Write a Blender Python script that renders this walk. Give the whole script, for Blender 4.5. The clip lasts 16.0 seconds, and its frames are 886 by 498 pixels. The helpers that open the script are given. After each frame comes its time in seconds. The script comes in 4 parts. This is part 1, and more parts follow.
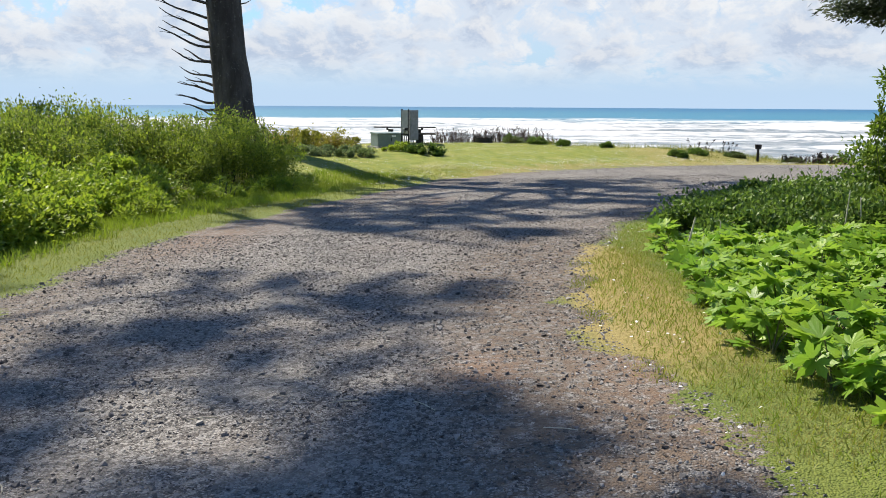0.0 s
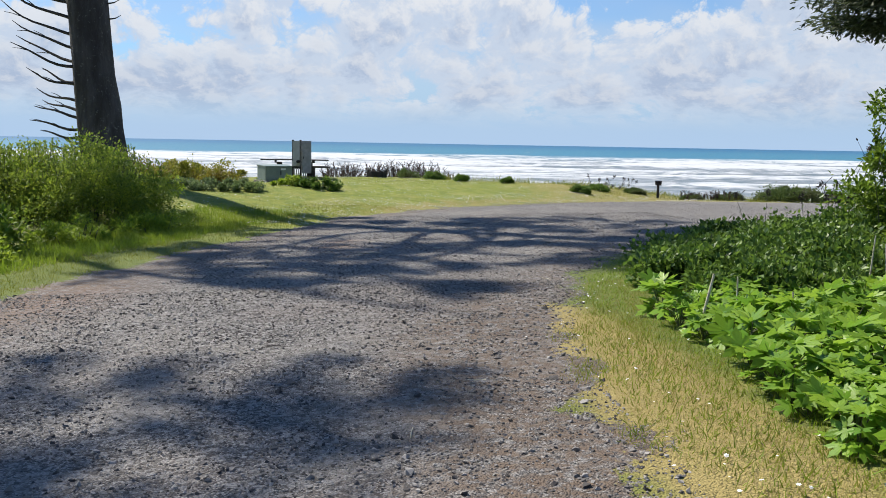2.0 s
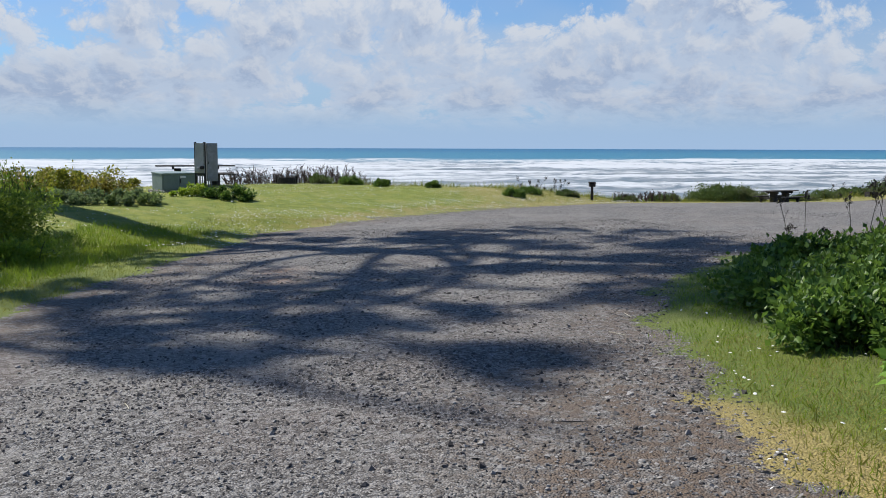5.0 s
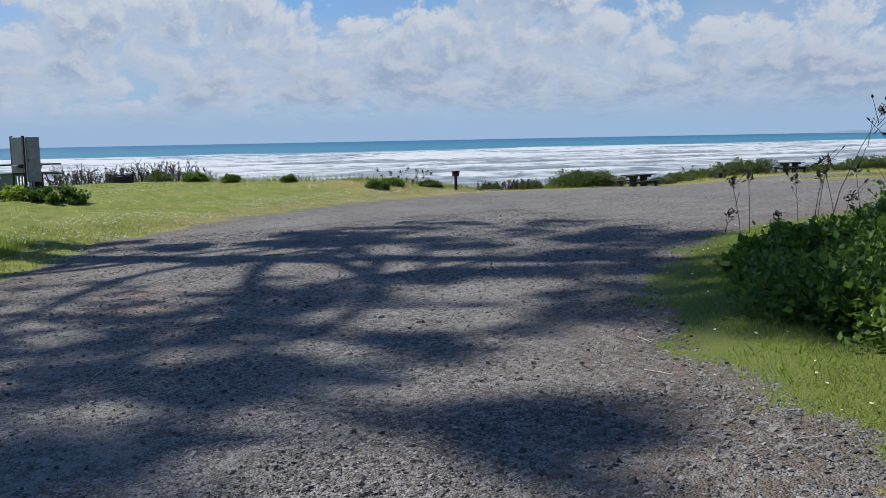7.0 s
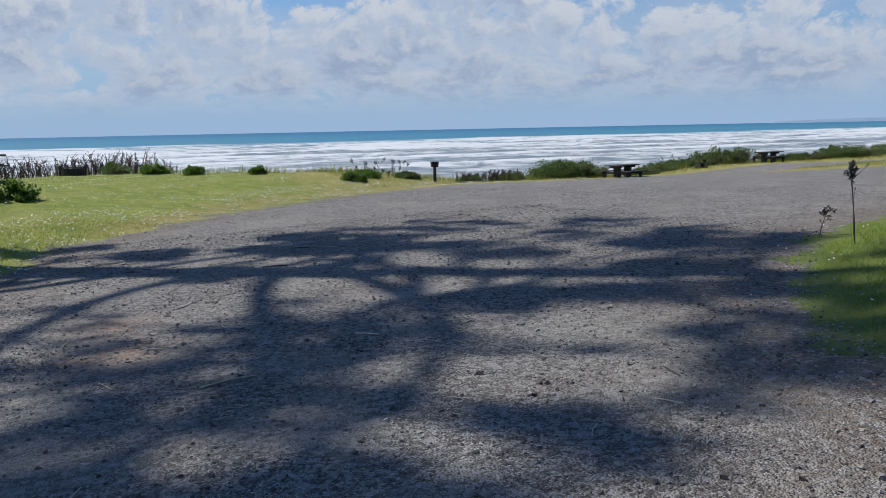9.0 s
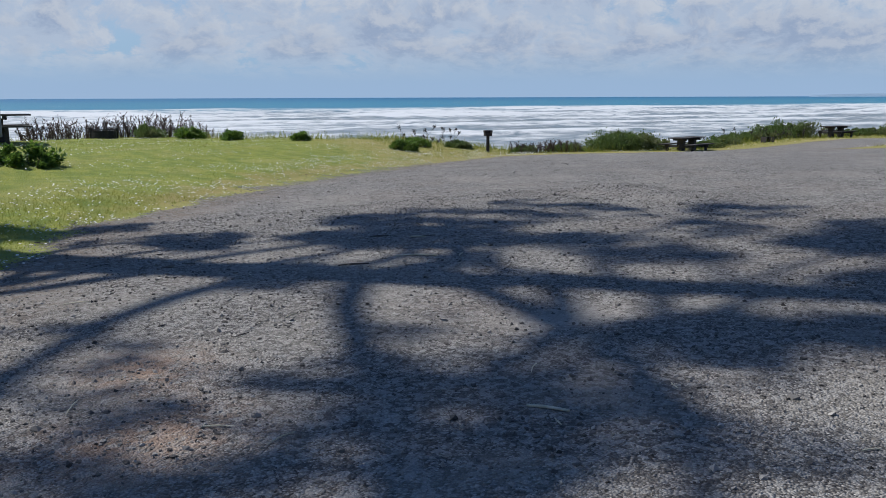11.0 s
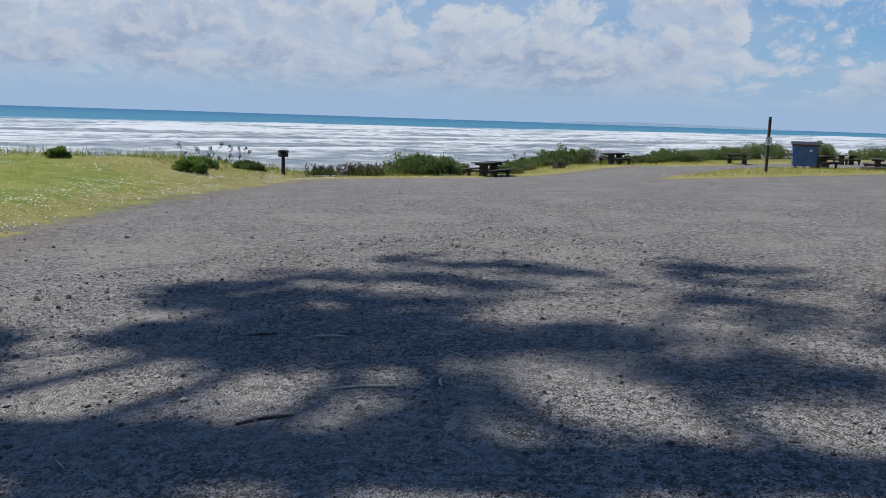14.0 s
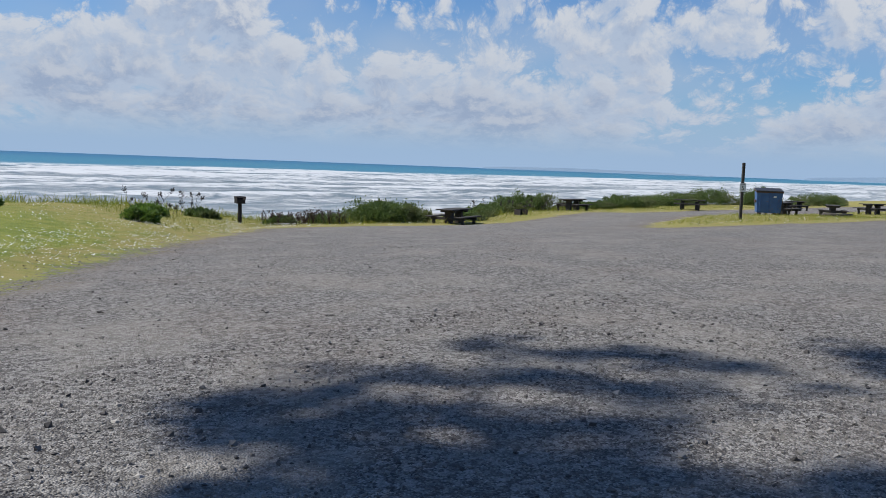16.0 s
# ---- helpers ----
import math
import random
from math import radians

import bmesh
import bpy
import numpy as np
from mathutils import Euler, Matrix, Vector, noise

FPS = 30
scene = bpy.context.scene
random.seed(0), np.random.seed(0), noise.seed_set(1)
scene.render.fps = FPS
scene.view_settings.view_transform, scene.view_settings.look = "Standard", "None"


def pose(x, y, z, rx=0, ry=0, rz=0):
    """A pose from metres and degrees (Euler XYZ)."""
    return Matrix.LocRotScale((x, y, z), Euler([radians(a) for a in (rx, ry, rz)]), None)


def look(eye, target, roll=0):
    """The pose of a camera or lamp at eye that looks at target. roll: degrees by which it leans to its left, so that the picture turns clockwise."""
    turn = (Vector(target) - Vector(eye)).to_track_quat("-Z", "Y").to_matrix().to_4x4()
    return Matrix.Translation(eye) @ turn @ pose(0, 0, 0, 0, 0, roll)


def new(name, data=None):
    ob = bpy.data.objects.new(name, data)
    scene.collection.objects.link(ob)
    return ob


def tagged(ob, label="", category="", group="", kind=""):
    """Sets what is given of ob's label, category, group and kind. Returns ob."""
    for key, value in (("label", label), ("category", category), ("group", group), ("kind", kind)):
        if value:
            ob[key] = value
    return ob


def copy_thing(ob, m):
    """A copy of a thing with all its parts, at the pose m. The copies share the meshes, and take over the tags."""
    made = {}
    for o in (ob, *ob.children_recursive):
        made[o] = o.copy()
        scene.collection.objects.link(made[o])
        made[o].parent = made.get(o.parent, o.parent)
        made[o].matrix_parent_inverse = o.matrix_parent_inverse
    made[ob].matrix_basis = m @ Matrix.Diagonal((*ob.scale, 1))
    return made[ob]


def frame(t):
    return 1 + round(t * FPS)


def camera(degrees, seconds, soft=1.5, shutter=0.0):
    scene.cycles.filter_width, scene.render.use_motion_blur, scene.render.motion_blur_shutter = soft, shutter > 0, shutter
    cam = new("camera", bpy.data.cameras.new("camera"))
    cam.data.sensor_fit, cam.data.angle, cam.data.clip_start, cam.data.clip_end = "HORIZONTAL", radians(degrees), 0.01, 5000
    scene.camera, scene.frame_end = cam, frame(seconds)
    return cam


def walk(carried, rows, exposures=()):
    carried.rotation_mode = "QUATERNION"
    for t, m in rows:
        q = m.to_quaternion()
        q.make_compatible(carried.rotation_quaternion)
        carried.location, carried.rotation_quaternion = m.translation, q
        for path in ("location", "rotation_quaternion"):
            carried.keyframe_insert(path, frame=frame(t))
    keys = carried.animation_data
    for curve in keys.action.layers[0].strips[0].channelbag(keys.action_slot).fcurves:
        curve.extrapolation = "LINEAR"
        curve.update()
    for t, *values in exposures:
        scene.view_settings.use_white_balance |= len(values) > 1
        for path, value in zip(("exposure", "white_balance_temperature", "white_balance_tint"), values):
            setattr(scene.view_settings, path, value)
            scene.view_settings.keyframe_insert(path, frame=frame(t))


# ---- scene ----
cam = camera(53.1, 16.0, 0.8)
METRES, EYE, TILT, LEAN, TURN = 22.1, 1.5, -1.4, -1.5, 0.0
ROWS = [
    (0.0, 0.0, 0.0, 0.0, -0.16, -7.81, 1.14),
    (0.5, -0.0057, 0.0343, 0.0002, -0.76, -5.06, 1.69),
    (1.0, -0.0116, 0.0656, -0.0019, -6.37, -4.92, 0.61),
    (1.5, -0.0142, 0.0977, -0.0029, -7.87, -5.27, 0.47),
    (2.0, -0.0201, 0.1303, -0.0036, -7.64, -5.67, 0.65),
    (2.5, -0.0216, 0.1633, -0.004, -8.03, -6.11, 4.32),
    (3.0, -0.0257, 0.1947, -0.0043, -9.02, -5.63, 2.42),
    (3.5, -0.0299, 0.2243, -0.0048, -13.79, -5.73, 1.29),
    (4.0, -0.0348, 0.2561, -0.005, -13.95, -5.59, 1.48),
    (6.5, -0.0464, 0.4135, -0.0055, -19.55, -5.93, 3.18),
    (7.0, -0.0462, 0.4427, -0.0077, -24.65, -6.45, 3.02),
    (7.5, -0.0483, 0.4734, -0.0081, -26.01, -6.4, 2.48),
    (8.0, -0.0487, 0.5026, -0.008, -26.54, -6.52, 3.45),
    (10.5, -0.0303, 0.654, -0.0073, -28.58, -8.94, 1.74),
    (11.0, -0.0284, 0.6849, -0.008, -25.56, -9.17, 2.14),
    (11.5, -0.0246, 0.7155, -0.0084, -24.35, -9.15, 2.21),
    (12.0, -0.021, 0.7473, -0.0084, -28.24, -8.2, 1.86),
    (12.5, -0.0169, 0.7766, -0.0089, -33.68, -8.29, 1.24),
    (13.0, -0.011, 0.8069, -0.0084, -38.15, -7.94, 0.46),
    (13.5, -0.0066, 0.8366, -0.0079, -40.1, -9.46, 0.29),
    (14.0, 0.0002, 0.8678, -0.006, -40.89, -8.34, 0.21),
    (14.5, 0.0035, 0.8978, -0.0054, -41.19, -6.63, 3.03),
    (15.0, 0.0092, 0.9289, -0.0056, -41.3, -6.32, 2.96),
    (15.5, 0.0143, 0.9597, -0.0058, -41.47, -5.4, 0.07),
    (16.0, 0.0242, 0.9892, -0.0069, -45.31, -5.48, -0.05),
]
walk(cam, [(t, pose(0, 0, EYE, TILT, LEAN, TURN) @ pose(METRES * x, METRES * y, METRES * z, 90 + pitch, roll, yaw)) for t, x, y, z, yaw, pitch, roll in ROWS],
     [(0, 0.82, 7050, 10), (1.5, 0.66, 6750, 10), (3.5, 0.45, 6500, 10), (6.5, 0.25, 6250, 10), (11.0, 0.18, 6250, 10), (16.0, 0.23, 6350, 10)])

# ---- world, sun and exposure ----
SUN_AZ, SUN_EL = radians(-42), radians(52)
sun_dir = Vector((math.sin(SUN_AZ) * math.cos(SUN_EL), math.cos(SUN_AZ) * math.cos(SUN_EL), math.sin(SUN_EL)))
sun_data = bpy.data.lights.new("sun", "SUN")
sun_data.energy, sun_data.angle, sun_data.color = 5.0, radians(0.55), (1.0, 0.95, 0.86)
sun = new("sun", sun_data)
sun.matrix_world = look(sun_dir * 60, (0, 0, 0))


class Nodes:
    """Short hand for a node tree."""

    def __init__(self, tree):
        self.t = tree
        tree.nodes.clear()

    def add(self, kind, **sockets):
        n = self.t.nodes.new(kind)
        for k, v in sockets.items():
            self.put(n.inputs[int(k[1:])] if k[0] == "i" and k[1:].isdigit() else n.inputs[k.replace("_", " ")], v)
        return n

    def put(self, socket, v):
        if isinstance(v, bpy.types.NodeSocket):
            self.t.links.new(v, socket)
        else:
            socket.default_value = v

    def math(self, op, a, b=0.0, c=0.0, clamp=False):
        n = self.t.nodes.new("ShaderNodeMath")
        n.operation, n.use_clamp = op, clamp
        for s, v in zip(n.inputs, (a, b, c)):
            self.put(s, v)
        return n.outputs[0]

    def step(self, v, lo, hi):
        n = self.t.nodes.new("ShaderNodeMapRange")
        n.interpolation_type = "SMOOTHSTEP"
        for s, w in zip(n.inputs, (v, lo, hi, 0.0, 1.0)):
            self.put(s, w)
        return n.outputs[0]

    def mix(self, f, a, b, kind="MIX"):
        n = self.t.nodes.new("ShaderNodeMix")
        n.data_type, n.blend_type = "RGBA", kind
        self.put(n.inputs[0], f)
        self.put(n.inputs[6], a if isinstance(a, bpy.types.NodeSocket) else (*a, 1))
        self.put(n.inputs[7], b if isinstance(b, bpy.types.NodeSocket) else (*b, 1))
        return n.outputs[2]

    def zone(self, name):
        n = self.t.nodes.new("ShaderNodeAttribute")
        n.attribute_name = name
        return n.outputs["Fac"]

    def noise(self, vec, scale, detail=4.0, rough=0.55, distort=0.0, dims="3D"):
        n = self.t.nodes.new("ShaderNodeTexNoise")
        n.noise_dimensions = dims
        for k, v in (("Vector", vec), ("Scale", scale), ("Detail", detail), ("Roughness", rough), ("Distortion", distort)):
            self.put(n.inputs[k], v)
        return n.outputs[0]

    def vec(self, x, y, z=0.0):
        n = self.t.nodes.new("ShaderNodeCombineXYZ")
        for s, v in zip(n.inputs, (x, y, z)):
            self.put(s, v)
        return n.outputs[0]


def make_world():
    w = bpy.data.worlds.new("world")
    w.use_nodes = True
    scene.world = w
    g = Nodes(w.node_tree)
    sky = g.add("ShaderNodeTexSky")
    sky.sky_type, sky.sun_disc, sky.sun_elevation, sky.sun_rotation = "NISHITA", False, SUN_EL, SUN_AZ
    sky.air_density, sky.dust_density, sky.ozone_density = 1.0, 0.6, 1.6
    blue = g.mix(1.0, sky.outputs[0], (0.066, 0.104, 0.148), "MULTIPLY")
    d = g.add("ShaderNodeTexCoord").outputs["Generated"]
    s = g.add("ShaderNodeSeparateXYZ", Vector=d)
    az = g.math("ARCTAN2", s.outputs[0], s.outputs[1])
    el = g.math("MAXIMUM", s.outputs[2], 0.0)
    v = g.math("LOGARITHM", g.math("ADD", el, 0.055), math.e)
    def billow(dx, dv):
        """Heaped cloud: broad heaps broken into ever smaller rounded puffs."""
        q = g.vec(g.math("MULTIPLY_ADD", az, 6.6, dx), g.math("MULTIPLY_ADD", v, 1.35, dv), 5.2)
        bend = g.add("ShaderNodeTexNoise", Vector=q, Scale=2.2, Detail=3.0)
        off = g.add("ShaderNodeVectorMath", i0=bend.outputs["Color"], i1=(0.5, 0.5, 0.5))
        off.operation = "SUBTRACT"
        warped = g.add("ShaderNodeVectorMath", i0=off.outputs[0], i1=(0.34, 0.34, 0.0), i2=q)
        warped.operation = "MULTIPLY_ADD"
        puff = g.add("ShaderNodeTexVoronoi", Vector=warped.outputs[0], Scale=1.9, Detail=5.0, Roughness=0.62, Lacunarity=2.2)
        puff.feature = "SMOOTH_F1"
        g.put(puff.inputs["Smoothness"], 0.35)
        heaps = g.noise(q, 1.15, 5.0, 0.55, 0.3)
        return g.math("MULTIPLY_ADD", puff.outputs["Distance"], -0.50, g.math("ADD", heaps, 0.22))

    n0, n1 = billow(0.0, 0.0), billow(0.05, 0.10)
    big = g.noise(g.vec(g.math("MULTIPLY", az, 2.3), g.math("MULTIPLY", v, 1.1), 11.0), 1.0, 3.0)
    dens = g.math("ADD", n0, g.math("MULTIPLY_ADD", big, 0.34, -0.17))
    # a nearly closed field of heaps low down, gaps higher up, none in the clear strip over the sea
    dens = g.math("ADD", dens, g.math("MULTIPLY_ADD", g.step(el, 0.10, 0.24), -0.20, 0.25))
    dens = g.math("ADD", dens, g.math("MULTIPLY", g.step(el, 0.24, 0.5), -0.22))
    dens = g.math("ADD", dens, g.math("MULTIPLY", g.step(el, 0.10, 0.05), 0.10))
    cover = g.math("MULTIPLY", g.step(dens, 0.15, 0.33), g.step(el, 0.012, 0.055))
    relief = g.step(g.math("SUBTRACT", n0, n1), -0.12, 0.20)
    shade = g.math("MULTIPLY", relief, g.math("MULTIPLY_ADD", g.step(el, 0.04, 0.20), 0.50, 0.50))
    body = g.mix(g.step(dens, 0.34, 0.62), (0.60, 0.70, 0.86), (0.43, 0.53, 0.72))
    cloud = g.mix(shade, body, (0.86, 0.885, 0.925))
    haze = g.mix(g.step(el, 0.0, 0.13), (0.46, 0.64, 0.89), blue)
    veil = g.math("MULTIPLY", g.step(big, 0.30, 0.60), g.math("MULTIPLY", g.step(el, 0.03, 0.09), g.step(el, 0.24, 0.12)))
    haze = g.mix(g.math("MULTIPLY", veil, 0.65), haze, (0.56, 0.67, 0.84))
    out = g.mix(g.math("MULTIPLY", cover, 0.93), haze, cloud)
    bg = g.add("ShaderNodeBackground", Color=out, Strength=0.63)
    g.add("ShaderNodeOutputWorld", Surface=bg.outputs[0])


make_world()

# ---- materials ----


def principled(g, color, rough=0.8, metal=0.0, bump=None, strength=0.4, dist=0.01, trans=0.0, spec=None):
    n = g.add("ShaderNodeBsdfPrincipled", Base_Color=color, Roughness=rough, Metallic=metal)
    if spec is not None:
        g.put(n.inputs["Specular IOR Level"], spec)
    if bump is not None:
        b = g.add("ShaderNodeBump", Height=bump, Strength=strength, Distance=dist)
        g.put(n.inputs["Normal"], b.outputs[0])
    shader = n.outputs[0]
    if trans > 0:
        t = g.add("ShaderNodeBsdfTranslucent", Color=color)
        m = g.add("ShaderNodeMixShader", i0=trans)
        g.put(m.inputs[1], shader)
        g.put(m.inputs[2], t.outputs[0])
        shader = m.outputs[0]
    g.add("ShaderNodeOutputMaterial", Surface=shader)


def material(name):
    m = bpy.data.materials.new(name)
    m.use_nodes = True
    return m, Nodes(m.node_tree)


def worn(name, a, b, scale=6.0, rough=0.75, metal=0.0, bump=0.35, dist=0.006, speck=None, stretch=(1, 1, 1)):
    """A surface of two tones with coarse stains and fine grain."""
    m, g = material(name)
    c = g.add("ShaderNodeTexCoord").outputs["Object"]
    mp = g.add("ShaderNodeMapping", Vector=c, Scale=stretch).outputs[0]
    coarse = g.noise(mp, scale, 5.0, 0.6)
    fine = g.noise(mp, scale * 9, 4.0, 0.6)
    col = g.mix(g.step(coarse, 0.35, 0.68), a, b)
    col = g.mix(g.math("MULTIPLY", fine, 0.55), col, tuple(x * 0.55 for x in a))
    if speck:
        col = g.mix(g.step(g.noise(c, scale * 2.3, 6.0, 0.7), 0.58, 0.68), col, speck)
    principled(g, col, g.math("MULTIPLY_ADD", fine, 0.25, rough - 0.12), metal, fine, bump, dist)
    return m


def leafy(name, a, b, c, trans=0.35, rough=0.5, scale=1.3):
    """Leaves: each one its own tone between a and b, patches of c."""
    m, g = material(name)
    geo = g.add("ShaderNodeNewGeometry")
    rnd = geo.outputs["Random Per Island"]
    co = g.add("ShaderNodeTexCoord").outputs["Object"]
    col = g.mix(rnd, a, b)
    col = g.mix(g.math("MULTIPLY", g.step(g.noise(co, scale, 3.0), 0.45, 0.7), 0.7), col, c)
    fine = g.noise(co, 55.0, 2.0)
    col = g.mix(g.math("MULTIPLY", fine, 0.35), col, tuple(x * 0.5 for x in a))
    principled(g, col, rough, 0.0, fine, 0.25, 0.004, trans, 0.35)
    return m


M_BARK = worn("bark", (0.046, 0.039, 0.036), (0.105, 0.096, 0.090), 3.0, 0.9, 0, 1.0, 0.05, (0.16, 0.16, 0.14), (1, 1, 0.28))
M_TWIG = worn("dead_twig", (0.045, 0.038, 0.034), (0.11, 0.095, 0.085), 9.0, 0.9, 0, 0.6)
M_STEM = worn("green_stem", (0.07, 0.09, 0.03), (0.13, 0.12, 0.05), 12.0, 0.7)
M_STRAW = worn("dry_stalk", (0.42, 0.38, 0.27), (0.62, 0.58, 0.47), 14.0, 0.8)
M_DOCK = worn("dead_dock", (0.050, 0.032, 0.026), (0.13, 0.085, 0.06), 14.0, 0.9)
M_NEEDLE = leafy("needles", (0.045, 0.068, 0.034), (0.10, 0.125, 0.065), (0.10, 0.115, 0.06), 0.35, 0.55)
M_WILLOW = leafy("willow_leaf", (0.10, 0.18, 0.022), (0.40, 0.49, 0.055), (0.20, 0.27, 0.05), 0.48, 0.5)
M_FERN = leafy("fern_leaf", (0.15, 0.26, 0.024), (0.40, 0.50, 0.045), (0.28, 0.35, 0.04), 0.48, 0.5)
M_SALMON = leafy("salmonberry_leaf", (0.045, 0.105, 0.022), (0.19, 0.30, 0.042), (0.17, 0.26, 0.04), 0.42, 0.45)
M_BRIGHT = leafy("bright_leaf", (0.08, 0.155, 0.020), (0.26, 0.37, 0.040), (0.08, 0.15, 0.026), 0.45, 0.42)
M_PARSNIP = leafy("parsnip_leaf", (0.13, 0.28, 0.028), (0.36, 0.53, 0.050), (0.20, 0.37, 0.09), 0.48, 0.42, 2.0)
M_PALE = leafy("pale_leaf", (0.13, 0.19, 0.07), (0.24, 0.31, 0.13), (0.17, 0.24, 0.06), 0.4, 0.55)
M_SALAL = leafy("salal_leaf", (0.14, 0.19, 0.022), (0.36, 0.33, 0.04), (0.30, 0.20, 0.045), 0.42, 0.45)
M_COAST = leafy("coast_leaf", (0.075, 0.125, 0.032), (0.15, 0.21, 0.055), (0.17, 0.165, 0.075), 0.42, 0.55, 0.6)
M_BLADE = leafy("grass_blade", (0.16, 0.21, 0.024), (0.30, 0.32, 0.042), (0.34, 0.30, 0.065), 0.42, 0.55, 0.5)
M_LUSH = leafy("lush_blade", (0.16, 0.25, 0.02), (0.30, 0.40, 0.035), (0.27, 0.32, 0.035), 0.45, 0.55, 0.5)
M_DRYBLADE = leafy("dry_blade", (0.28, 0.25, 0.065), (0.48, 0.41, 0.13), (0.24, 0.29, 0.045), 0.35, 0.7, 0.8)
M_PETAL = worn("daisy_petal", (0.74, 0.74, 0.70), (0.85, 0.84, 0.80), 30.0, 0.6)
M_WOOD = worn("weathered_wood", (0.030, 0.027, 0.024), (0.070, 0.063, 0.056), 5.0, 0.85, 0, 0.6, 0.006, None, (1, 9, 9))
M_STEEL = worn("rusty_steel", (0.022, 0.020, 0.019), (0.05, 0.040, 0.034), 7.0, 0.7, 0.3, 0.4, 0.004, (0.09, 0.045, 0.028))
M_GREYPAINT = worn("grey_enamel", (0.42, 0.42, 0.40), (0.52, 0.52, 0.50), 3.0, 0.5, 0, 0.1, 0.002, (0.33, 0.31, 0.28))
M_ZINC = worn("galvanised_steel", (0.26, 0.27, 0.27), (0.36, 0.37, 0.37), 9.0, 0.45, 0.6, 0.15, 0.002)
M_GREENBOX = worn("green_enamel", (0.15, 0.205, 0.18), (0.20, 0.255, 0.225), 2.5, 0.5, 0, 0.1, 0.002, (0.17, 0.20, 0.18))
M_BLUE = worn("blue_enamel", (0.035, 0.105, 0.28), (0.05, 0.14, 0.34), 2.2, 0.5, 0, 0.15, 0.003, (0.14, 0.11, 0.10))
M_RUST = worn("dark_rust", (0.06, 0.032, 0.022), (0.10, 0.06, 0.045), 4.0, 0.8, 0.2)
M_LID = worn("black_plastic", (0.014, 0.014, 0.015), (0.030, 0.030, 0.032), 6.0, 0.55, 0, 0.1)
M_WHITE = worn("white_sign", (0.74, 0.74, 0.72), (0.82, 0.82, 0.80), 8.0, 0.45, 0, 0.05)
M_INK = worn("black_ink", (0.02, 0.02, 0.02), (0.03, 0.03, 0.03), 20.0, 0.6, 0, 0.05)
# forest tone with the distance haze mixed into the blue
M_HILL = worn("hazed_forest", (0.16, 0.24, 0.33), (0.19, 0.27, 0.36), 0.01, 0.95, 0, 0.2)


def stone_material():
    m, g = material("gravel_stone")
    geo = g.add("ShaderNodeNewGeometry")
    co = g.add("ShaderNodeTexCoord").outputs["Object"]
    r = geo.outputs["Random Per Island"]
    col = g.mix(g.math("POWER", r, 1.5), (0.035, 0.032, 0.031), (0.35, 0.33, 0.305))
    col = g.mix(g.step(g.math("FRACT", g.math("MULTIPLY", r, 7.31)), 0.86, 1.0), col, (0.40, 0.38, 0.35))
    fine = g.noise(co, 120.0, 3.0)
    col = g.mix(g.math("MULTIPLY", fine, 0.5), col, (0.09, 0.075, 0.065))
    principled(g, col, 0.85, 0.0, fine, 0.3, 0.003)
    return m


M_STONE = stone_material()


